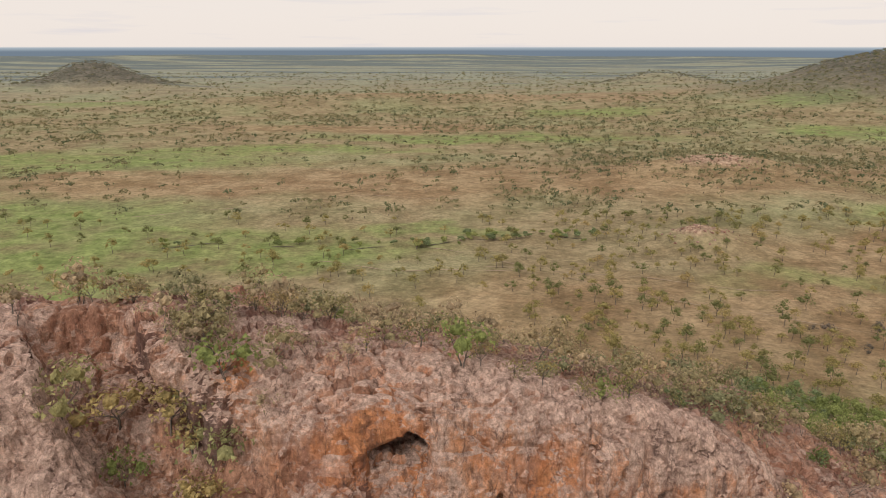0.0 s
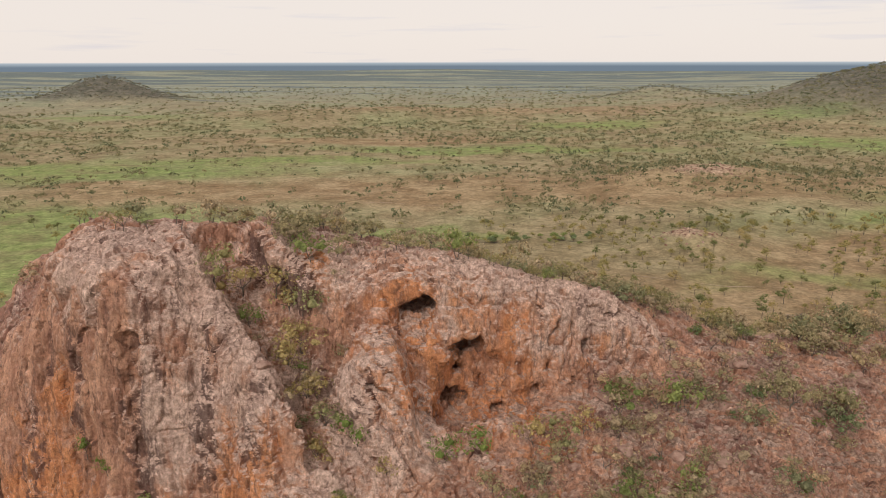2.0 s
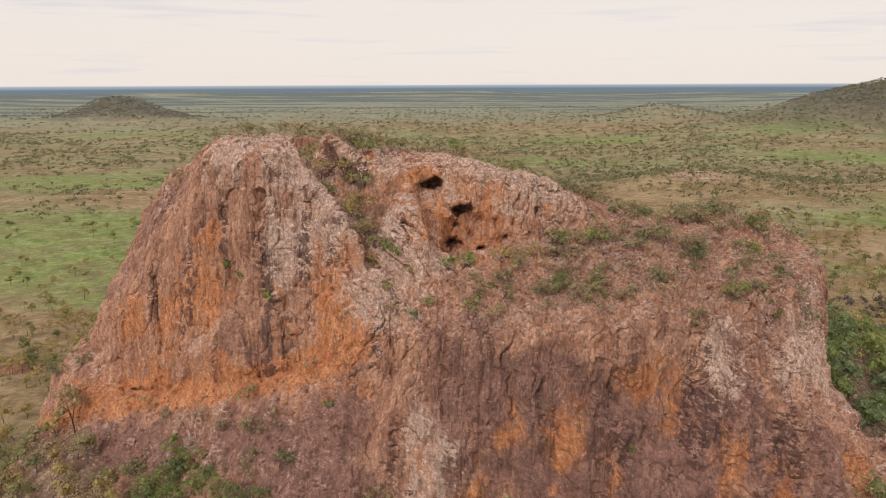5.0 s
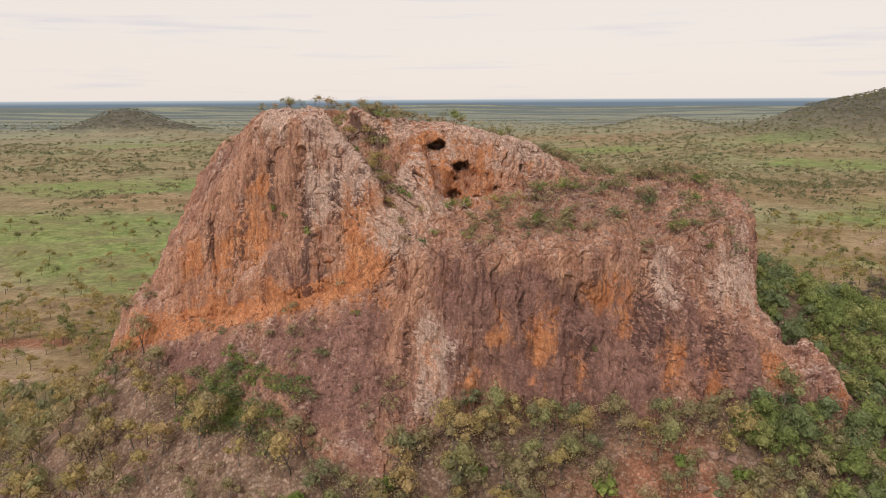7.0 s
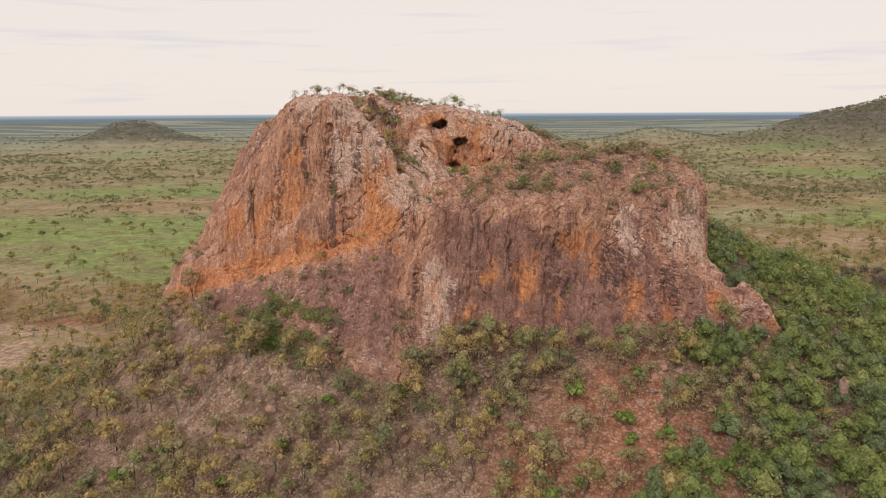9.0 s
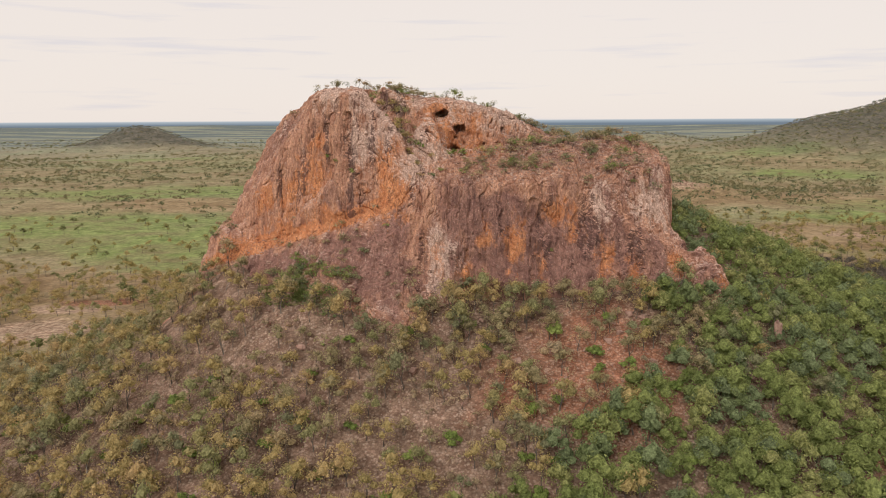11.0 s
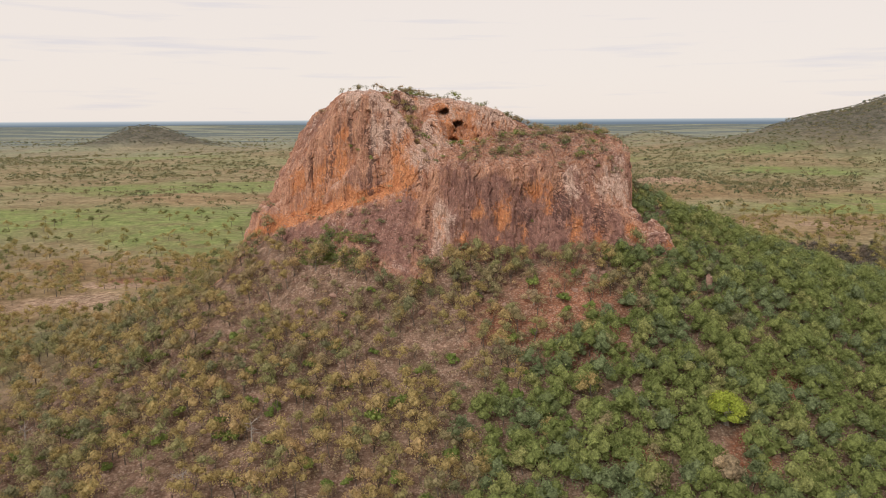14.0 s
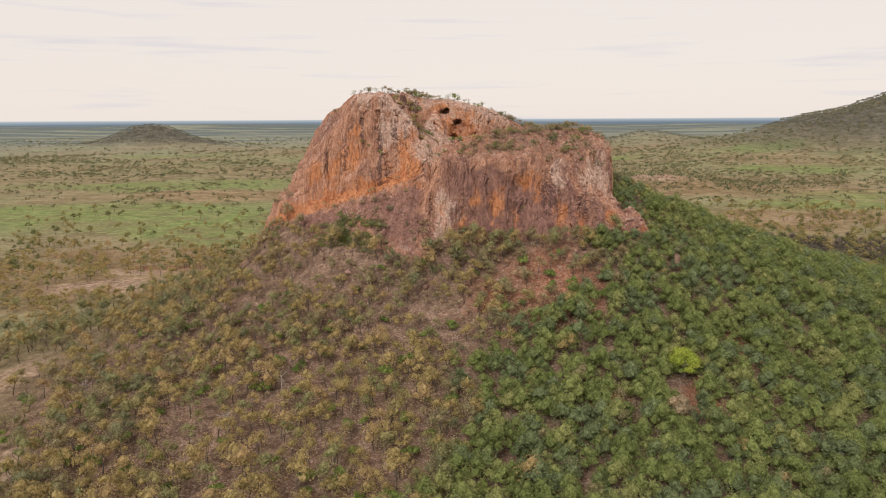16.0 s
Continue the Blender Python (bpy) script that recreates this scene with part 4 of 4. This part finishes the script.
def around(x, y):
    """The scrubby skirt of the rock, 1 near it and 0 on the plain."""
    return np.clip((1.4 + 0.15 * flat_noise(x, y, 30, 69) - np.hypot(x / 130, (y + 10) / 112)) / 0.55, 0, 1)


thicket = scatter(-8, 240, -150, 215, 3.45, lambda x, y: 0.98 * east(x, y) * (1 - scree(x, y)) * (x < 0.72 * (y + 235)) * (1 - spot(x, y, 65, -4, 4, 6)) * (1 - 1.2 * spot(x, y, 54, -48, 4, 5)), 71, (0.85, 1.5))
def open_soil(x, y):
    return np.clip(1 - 1.3 * sum(spot(x, y, a, b, c, d) for a, b, c, d in BARE), 0, 1)


wall_foot = scatter(-14, 62, -4, 12, 2.7, lambda x, y: 0.5 * (1 - 0.7 * scree(x, y)), 87, (0.7, 1.2))
mixed = scatter(-190, 70, -150, 130, 3.45, lambda x, y: 0.95 * open_soil(x, y) * around(x, y) * view(x, y) * (1 - 0.9 * east(x, y)) * (1 - scree(x, y)) * (1 - 0.2 * spot(x, y, 2, -20, 34, 20)) * (0.85 + 0.55 * flat_noise(x, y, 20, 64)), 72, (0.75, 1.45))
mixed = np.concatenate([mixed, wall_foot[::4]])
scrub = scatter(-150, 80, -125, 60, 3.3, lambda x, y: 0.55 * open_soil(x, y) * around(x, y) * view(x, y) * (1 - 0.95 * east(x, y)) * (1 - 0.8 * scree(x, y)), 73)
fresh = scatter(-110, 70, -110, 10, 6.5, lambda x, y: 0.42 * around(x, y) + 0.25 * scree(x, y), 74, (0.8, 1.5))


def plain_keep(x, y):
    clump = 0.42 + 0.12 * np.tanh(x / 80) + 0.7 * flat_noise(x, y, 75, 65) + 0.55 * flat_noise(x, y, 24, 66) + 0.8 * np.maximum(flat_noise(x / 3.2, y, 60, 67), 0)
    meadow = sum(spot(x, y, a, b, c, d) for a, b, c, d in MEADOWS)
    bare = sum(spot(x, y, a, b, c, d) for a, b, c, d in BARE)
    hill = spot(x, y, -845, 1720, 150, 110) + spot(x, y, 1180, 1260, 480, 380) + spot(x, y, 530, 1750, 200, 160) + 0.5 * spot(x, y, 212, 540, 150, 70)
    keep = np.clip(clump, 0.06, 0.85) * np.clip(1 - 0.75 * meadow, 0.28, 1) * np.clip(1 - bare, 0.1, 1) + 0.6 * hill
    return keep * (1 - around(x, y)) * (1 - east(x, y))


plain_near = scatter(-420, 420, -90, 400, 7.6, lambda x, y: plain_keep(x, y) * view(x, y), 75, (0.6, 1.4))
plain_far = np.concatenate([scatter(-520, 520, 400, 640, 8.2, lambda x, y: plain_keep(x, y) * view(x, y), 78, (0.7, 1.4)),
                            scatter(-1000, 1000, 640, 1250, 10.5, lambda x, y: plain_keep(x, y) * view(x, y), 76, (0.8, 1.5)),
                            scatter(-1800, 1800, 1250, 2800, 27, lambda x, y: plain_keep(x, y) * view(x, y), 77, (0.8, 1.7)),
                            ])
hill_wood = np.concatenate([scatter(600, 1500, 900, 1600, 10, lambda x, y: 0.85 * (spot(x, y, 1180, 1260, 420, 320) > 0.2) * view(x, y), 80, (0.6, 1.2)),
                            scatter(-1050, -600, 1580, 1820, 9, lambda x, y: 0.8 * (spot(x, y, -820, 1700, 190, 100) > 0.3), 84, (0.7, 1.4)),
                            scatter(350, 720, 1600, 1900, 12, lambda x, y: 0.6 * (spot(x, y, 530, 1750, 160, 130) > 0.3), 85, (0.7, 1.3))])

# shrubs that grow on the rock: on the terrace, in the gully, along the top
def on_rock(count, keep, seed, size):
    rng = np.random.default_rng(seed)
    x, y, z = ROCK_POINTS.T
    caves = (x > -8) & (x < 13) & (z > 70.3) & (z < 81.8) & (y < 34)
    chance = np.clip(ROCK_NORMALS[:, 2] - 0.35, 0, 1) * keep(x, y, z) * ~caves
    pick = rng.choice(len(x), count, replace=False, p=chance / chance.sum())
    return np.concatenate([ROCK_POINTS[pick] - (0, 0, 0.15), rng.uniform(*size, (count, 1))], 1)


def rock_places(x, y, z):
    terrace = 1.5 * (z > 61) * (z < 75) * (x > 3) * (y > 18)
    foot = 5 * spot(x, y, -33, 13, 10, 7) * (z < 50)
    gully = 3 * spot(x, y, -9, 28, 4, 5) * (z > 66)
    crest = 0.3 * (y > 33) * (z > 74) + 1.6 * (y > 37) * (x > -22)
    ledges = 1.6 * (z < 56) * (x < -8)
    return terrace + foot + gully + crest + ledges + 0.04


rock_scrub = on_rock(260, rock_places, 81, (0.5, 1.0))
rock_olive = on_rock(220, rock_places, 83, (0.6, 1.25))
rock_green = on_rock(110, lambda x, y, z: spot(x, y, -33, 12, 10, 7) * (z < 50) + 0.002, 86, (0.7, 1.4))
rock_bush = on_rock(70, rock_places, 82, (0.35, 0.8))

grey_wood = scatter(120, 300, 60, 230, 4.2, lambda x, y: 0.9 * spot(x, y, 215, 185, 50, 36, -0.4) * (1 - east(x, y)), 79, (0.7, 1.4))
woods("grey_thicket", "far_thicket", grey_wood, LEAF_DUSK, BARK, "dense grey-brown leafless thicket beyond the green slope", "woods", 7)


def split(spots, x0, x1, y0, y1, most=230):
    """The trees of a stretch of the slope, to stand as things, and the rest."""
    inside = (spots[:, 0] > x0) & (spots[:, 0] < x1) & (spots[:, 1] > y0) & (spots[:, 1] < y1)
    own = np.flatnonzero(inside)[:most]
    rest = np.ones(len(spots), dtype=bool)
    rest[own] = False
    return spots[own], spots[rest]


def stand(name, kind, spots, box, leaf_mat, label, category, group, seed):
    own, rest = split(spots, *box)
    plant(tree_models(name, kind, leaf_mat, BARK, label, category, group), own, seed)
    return rest


thicket = stand("thicket_tree", "thicket", thicket, (15, 95, -80, -38), LEAF_GREEN, "round leafy green tree of the dense vine thicket", "tree", "thicket trees", 21)
mixed = stand("eucalypt_tree", "eucalypt", mixed, (-70, 20, -85, -25), LEAF_OLIVE, "slender olive-green eucalypt on the stony slope", "tree", "slope eucalypts", 22)
scrub = stand("dry_shrub", "scrub", scrub, (-45, 25, -60, -5), LEAF_GREY, "grey-brown dry twiggy shrub on red rubble", "shrub", "dry shrubs", 23)
fresh = stand("green_bush", "bush", fresh, (-110, 70, -110, 10), LEAF_BRIGHT, "fresh bright green bush among dry scrub", "bush", "green bushes", 24)
rock_bush = stand("rock_bush", "fine_bush", rock_bush, (-60, 60, 10, 60), LEAF_GREEN, "small green bush rooted in a rock cleft", "bush", "rock bushes", 25)
skirt = scatter(-270, -75, 30, 225, 4.8, lambda x, y: 0.75 * np.clip(1.6 * spot(x, y, -160, 125, 72, 62), 0, 1) * open_soil(x, y) * (1 - 0.8 * around(x, y)), 88, (0.6, 1.15))
woods("skirt_woods", "savanna", skirt, LEAF_OLIVE, BARK, "open olive-brown woodland where the slope meets the plain", "woods", 13)
plain_near = stand("savanna_tree", "savanna", plain_near, (-250, -70, 60, 330), LEAF_SAVANNA, "round-topped olive savanna tree on open grass", "tree", "savanna trees", 26)

woods("foot_thicket", "fine_bush", rock_green, LEAF_GREEN, BARK, "grey-green bushes at the foot of the rock wall", "bushes", 12)
woods("rock_shrubs", "fine_bush", rock_olive, LEAF_SAGE, BARK, "olive-brown shrubs growing over the rock terraces", "shrubs", 8)
behind = (thicket[:, 1] > 14) | (thicket[:, 0] > 112)
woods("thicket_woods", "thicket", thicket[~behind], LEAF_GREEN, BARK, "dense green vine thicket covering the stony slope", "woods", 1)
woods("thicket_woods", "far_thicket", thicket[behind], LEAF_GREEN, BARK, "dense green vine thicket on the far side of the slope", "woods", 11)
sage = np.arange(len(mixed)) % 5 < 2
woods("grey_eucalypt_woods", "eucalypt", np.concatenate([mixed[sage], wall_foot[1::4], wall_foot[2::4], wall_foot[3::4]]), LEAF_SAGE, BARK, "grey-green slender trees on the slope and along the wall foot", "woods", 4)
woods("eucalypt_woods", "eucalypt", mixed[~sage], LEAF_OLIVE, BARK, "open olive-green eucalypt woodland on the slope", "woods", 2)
woods("dry_scrub", "scrub", np.concatenate([scrub, rock_scrub]), LEAF_GREY, BARK, "grey-brown dry scrub on red rubble", "scrub", 3)
woods("savanna_trees", "savanna", plain_near, LEAF_SAVANNA, BARK, "scattered olive savanna trees on the grass plain", "woods", 5)
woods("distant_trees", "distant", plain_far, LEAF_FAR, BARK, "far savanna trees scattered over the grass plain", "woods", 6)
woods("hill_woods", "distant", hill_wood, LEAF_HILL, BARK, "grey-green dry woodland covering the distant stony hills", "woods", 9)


def cleft_bushes():
    """Bushes in the gully, under the caves and on the ledges of the tower."""
    models = tree_models("cleft_bush", "fine_bush", LEAF_BRIGHT, BARK, "leafy green bush in a rock gully", "bush", "gully bushes")
    olive = tree_models("gully_shrub", "fine_bush", LEAF_OLIVE, BARK, "yellow-olive shrub growing in a rock gully", "shrub", "gully shrubs")
    green = [(-5.5, 25.2, 71.6, 1.1), (2.5, 24.8, 69.5, 1.2), (0.2, 24.6, 69, 0.9), (-28.8, 24.6, 69.4, 0.7), (-27, 23.5, 69, 0.6), (-22.6, 21.6, 66, 0.8), (22, 16, 50, 0.6)]
    yellow = [(-16.5, 31, 82.5, 1.4), (-15, 30.5, 81.5, 1.2), (-12, 29.5, 80, 1.3), (-11.2, 27.5, 78.5, 1.3), (-10.6, 25.6, 76, 1.1), (-12.4, 27, 77.6, 1.2), (-9.8, 24, 73, 1.0), (-9.2, 23, 71.5, 0.9), (-8.2, 21.4, 68, 0.8), (-7, 20, 66, 0.7), (-18, 30, 83, 1.3), (-14, 30, 80.5, 1.1), (-12.5, 28.5, 79, 0.9), (-11.5, 27, 77, 0.9), (-11, 26, 75, 0.8), (-13, 31.5, 82, 0.8), (-10.5, 29.5, 81, 0.7), (-9, 24, 70, 0.7), (6, 26, 70, 1.1), (8.5, 26, 70.5, 1.2), (11, 26, 71, 0.9), (-4, 24.5, 69, 0.8)]
    for rows, made, seed in ((green, models, 91), (yellow, olive, 92)):
        spots = []
        for x, y, z, size in rows:
            k = np.argmin(((ROCK_POINTS - (x, y, z)) ** 2).sum(1) - 0.8 * ROCK_NORMALS[:, 2])
            spots.append((*(ROCK_POINTS[k] - (0, 0, 0.2)), size))
        plant(made, spots, seed)


cleft_bushes()


def crest_trees():
    """Wispy little trees along the top edge of the rock."""
    rng = np.random.default_rng(93)
    models = tree_models("crest_tree", "crest", LEAF_SAVANNA, BARK, "wispy small tree on the rock crest against the sky", "tree", "crest trees")
    spots = []
    for x in np.concatenate([rng.uniform(-36, 22, 40), rng.uniform(25, 52, 12)]):
        near = np.abs(ROCK_POINTS[:, 0] - x) < 0.5
        p = ROCK_POINTS[near & (ROCK_POINTS[:, 1] > 30)]
        top = p[np.argsort(p[:, 2])[-8:]]
        spots.append((*(top[rng.integers(0, 8)] - (0, 0, 0.2)), rng.uniform(0.4, 0.85)))
    plant(models, spots, 94)


crest_trees()


# ---- single trees, dead trees, boulders ----
def base_z(x, y):
    return float(ground_height(np.array([x]), np.array([y]))[0])


def part(name, piece, mat, parent, smooth=True):
    ob = new(name, mesh_from(name, *piece, mat, smooth=smooth))
    ob.parent = parent
    return ob


def single_tree(name, x, y, leaf_mat, wood_mat, label, seed, **kw):
    """A tree with each limb and each clump of leaves a part of its own."""
    wood, clumps = grow(seed, apart=True, **kw)
    top = new(name)
    top.matrix_basis = pose(x, y, base_z(x, y))
    trunk = part("trunk", wood[0], wood_mat, top)
    for piece in wood[1:]:
        part("limb", piece, wood_mat, trunk)
    crown = part("crown", clumps[0], leaf_mat, top, False)
    for piece in clumps[1:]:
        part("leaf_clump", piece, leaf_mat, crown, False)
    return tagged(top, label, "tree")


single_tree("bottle_tree", 54.5, -44, LEAF_LIME, BARK_PALE, "bright lime-green bottle tree with a swollen grey trunk", 5,
            height=7.6, spread=3.9, clumps=14, per=130, leaf=0.17, bare=0.34, flat=0.7, radius=0.5, limbs=9, core=0.7, open_=0.72, dome=0.7)
for k, (x, y) in enumerate([(52, -31), (77, -35), (74.5, -75)]):
    single_tree("bottle_tree", x, y, LEAF_GREEN, BARK_PALE, "dark green bottle tree with a thick pale trunk in the thicket", 15 + k,
                height=8.0, spread=3.6, clumps=11, per=110, leaf=0.18, bare=0.36, flat=0.85, radius=0.4, limbs=7, core=0.68, open_=0.7, dome=0.6)
single_tree("leafless_tree", 48, -61, LEAF_GREY, BARK_PALE, "large grey leafless tree amid the green thicket", 25,
            height=6.5, spread=4.0, clumps=9, per=70, leaf=0.14, bare=0.25, flat=0.9, radius=0.16, limbs=9, core=0.66, open_=0.75, dome=0.7)
single_tree("leafless_tree", 20.7, -6, LEAF_GREY, BARK_PALE, "bare grey tree on the red scree", 26, height=5.0, spread=2.6, clumps=7, per=40, leaf=0.13, bare=0.3, flat=0.9, radius=0.12, limbs=7, core=0.66, open_=0.75, dome=0.6)
single_tree("ochre_tree", 32, -20, LEAF_OLIVE, BARK, "broad ochre-brown tree at the edge of the thicket", 27, height=6.5, spread=3.8, clumps=11, per=100, leaf=0.16, bare=0.3, flat=0.9, radius=0.2, core=0.68, open_=0.7, dome=0.7)

for k, (x, y, h) in enumerate([(-92.8, -34, 5.5), (-49, -56, 6.0), (-74, -65.7, 5.0), (-40.4, -42, 5.5), (-66, -20, 4.5)]):
    ob = new("dead_tree")
    ob.matrix_basis = pose(x, y, base_z(x, y), 0, 0, 70 * k)
    pieces = snag(40 + k, h)
    trunk = part("trunk", pieces[0], BARK_PALE, ob)
    for piece in pieces[1:]:
        part("limb", piece, BARK_PALE, trunk)
    tagged(ob, "bleached dead tree with bare crooked limbs on the slope", "dead tree", "dead trees")


def stone(seed, cuts, lump, squash=(1, 1, 1)):
    """A weathered stone about 2 across: a cube swelled to a ball, chipped by planes and noise."""
    rng = np.random.default_rng(seed)
    g = np.linspace(-1, 1, cuts + 1)
    vs, fs, n = [], [], 0
    for axis in range(3):
        for side in (-1, 1):
            a, b = np.meshgrid(g, g, indexing="ij")
            p = np.zeros((cuts + 1, cuts + 1, 3))
            p[..., axis], p[..., (axis + 1) % 3], p[..., (axis + 2) % 3] = side, a, b
            i = np.arange((cuts + 1) ** 2).reshape(cuts + 1, -1) + n
            q = np.stack([i[:-1, :-1], i[1:, :-1], i[1:, 1:], i[:-1, 1:]], -1).reshape(-1, 4)
            fs.append(q if side > 0 else q[:, ::-1])
            vs.append(p.reshape(-1, 3))
            n += (cuts + 1) ** 2
    v = np.concatenate(vs)
    keep = v
    v = v * 0.45 + 0.55 * v / np.linalg.norm(v, axis=1, keepdims=True)
    for _ in range(11):
        d = rng.normal(size=3)
        d /= np.linalg.norm(d)
        over = np.maximum(v @ d - rng.uniform(0.45, 0.8), 0)
        v = v - over[:, None] * d
    v = v + lump * np.stack([value_noise(v[:, 0] * 2.3 + seed, v[:, 1] * 2.3, v[:, 2] * 2.3, 90 + k) for k in range(3)], -1)
    key, first, back = np.unique(np.round(keep, 4), axis=0, return_index=True, return_inverse=True)
    return v[first] * np.array(squash), back.reshape(-1)[np.concatenate(fs)]


pv, pf = stone(3, 12, 0.2, (1.25, 1.1, 3.2))
pillar = new("rock_pillar", mesh_from("rock_pillar", pv, pf, BOULDER, smooth=False))
pillar.matrix_basis = pose(65.8, 0, base_z(65.8, 0) + 3.6, 4, -5, 20)
tagged(pillar, "pale orange rock pillar standing up out of the green thicket", "rock")

STONES = [stone(k, 4, 0.14, (1.0, 0.85, 0.7)) for k in range(5)]
BOULDER_MESHES = [mesh_from("boulder", *s, BOULDER, smooth=False) for s in STONES]
PEBBLES = [stone(60 + k, 1, 0.2, (1.0, 0.8, 0.7)) for k in range(5)]


def boulders():
    rng = np.random.default_rng(33)
    spots = np.concatenate([scatter(-60, 62, -30, 12, 4.5, lambda x, y: 0.35 * np.exp(-((y - 2) / 16) ** 2), 34, (0.5, 1.5)),
                            on_rock(140, lambda x, y, z: (z > 60) * (z < 80) * (x > 0) + 2.0 * (z < 49) * (x < -8) + 0.02, 35, (0.35, 1.0))])
    for i, (x, y, z, s) in enumerate(spots[:280]):
        ob = new("boulder", BOULDER_MESHES[i % 5])
        ob.matrix_basis = pose(x, y, z + 0.2 * s, *rng.uniform(-15, 15, 2), rng.uniform(0, 360)) @ Matrix.Diagonal((s, s, s, 1))
        tagged(ob, "weathered pinkish boulder lying on red rubble", "boulder", "boulders")


boulders()


def rubble():
    """Loose stones on the scree and the terrace, joined."""
    rng = np.random.default_rng(36)
    spots = np.concatenate([scatter(-75, 70, -50, 14, 1.5, lambda x, y: 0.75 * np.exp(-((y - 4) / 22) ** 2) + scree(x, y), 37, (0.14, 0.42)),
                            on_rock(3000, lambda x, y, z: (z > 58) * (z < 76) * (x > 0) + 0.25 * (y > 30) + 1.2 * (z < 50) * (x < -5) + 0.02, 38, (0.12, 0.36))])
    spots = np.concatenate([spots, scatter(112, 155, 326, 362, 2.2, lambda x, y: 0.8 * spot(x, y, 133, 342, 13, 8), 39, (0.4, 1.3)),
                            scatter(170, 260, 500, 560, 3.0, lambda x, y: 0.6 * spot(x, y, 212, 528, 26, 12), 40, (0.4, 1.4))])
    vs, fs, n = [], [], 0
    for i, (x, y, z, s) in enumerate(spots):
        v, f = PEBBLES[i % 5]
        a = rng.uniform(0, 6.3)
        c, q = math.cos(a), math.sin(a)
        vs.append(np.stack([(v[:, 0] * c - v[:, 1] * q) * s + x, (v[:, 0] * q + v[:, 1] * c) * s + y, v[:, 2] * s + z + 0.18 + 0.25 * s], -1))
        fs.append(f + n)
        n += len(v)
    ob = new("rubble", mesh_from("rubble", np.concatenate(vs), np.concatenate(fs), BOULDER, smooth=False))
    tagged(ob, "loose red and pink stones scattered over the slopes", "stones", kind="stuff")


rubble()


# ---- creek line with dark bushes, and stock tracks, on the plain ----
def ribbon(name, x, y, half, mat, label, category):
    z = ground_height(x, y) + 0.22
    n = len(x)
    v = np.concatenate([np.stack([x, y - half, z], -1), np.stack([x, y + half, z], -1)])
    i = np.arange(n - 1)
    f = np.stack([i, i + 1, i + n + 1, i + n], -1)
    return tagged(new(name, mesh_from(name, v, f, mat)), label, category, kind="structure")


def soil(name, a, b):
    m, tr, s, co = material(name)
    s.inputs["Roughness"].default_value = 0.95
    tr.links.new(blend(tr, span(tr, grain(tr, co, 0.5, 5, 0.7), 0.35, 0.65), a, b), s.inputs["Base Color"])
    return m


def creek():
    # dark strip laid on the ground in place of a cut channel
    creek_tone = soil("creek_dark", (0.05, 0.042, 0.03), (0.13, 0.11, 0.07))
    spots = []
    rng = np.random.default_rng(44)
    for x0, x1 in ((-150, -112), (-92, -74), (-52, -30), (-12, 8), (14, 46), (58, 80)):
        t = np.linspace(0, 1, 26)
        x = x0 + (x1 - x0) * t
        y = 336 + 0.087 * (x + 165) + 6 * np.sin(x / 26) + 2.5 * np.sin(x / 7)
        ribbon("creek_bed", x, y, 0.1 + 0.75 * np.sin(math.pi * t) * (0.7 + 0.3 * np.sin(x)), creek_tone, "narrow dark creek line winding through green grass", "creek")
        k = rng.integers(0, 26, 16 if x0 > -20 else 7)
        bx, by = x[k] + rng.normal(size=len(k)) * 5, y[k] + 3 + rng.normal(size=len(k)) * 4
        spots.append(np.stack([bx, by, ground_height(bx, by), rng.uniform(0.8, 2.0, len(k))], -1))
    return np.concatenate(spots)


woods("creek_bushes", "bush", creek(), LEAF_GREEN, BARK, "dark green bushes lining the creek on the plain", "bushes", 9)

PALE_SOIL = soil("pale_soil", (0.26, 0.19, 0.125), (0.38, 0.29, 0.2))
for x0, y0, x1, y1, sway, half in ((20, 300, 190, 215, 9, 0.5), (-10, 340, 150, 262, 7, 0.45), (-60, 318, 40, 296, 5, 0.6), (-190, 420, 30, 470, 12, 0.6), (240, 830, 420, 780, 14, 1.6), (330, 640, 560, 700, 16, 1.4)):
    t = np.linspace(0, 1, 60)
    x = x0 + (x1 - x0) * t
    y = y0 + (y1 - y0) * t + sway * np.sin(5 * t + x0) + 0.4 * sway * np.sin(13 * t)
    ribbon("stock_track", x, y, half * (0.6 + 0.4 * np.sin(31 * t)), PALE_SOIL, "pale worn stock track through dry grass", "track")
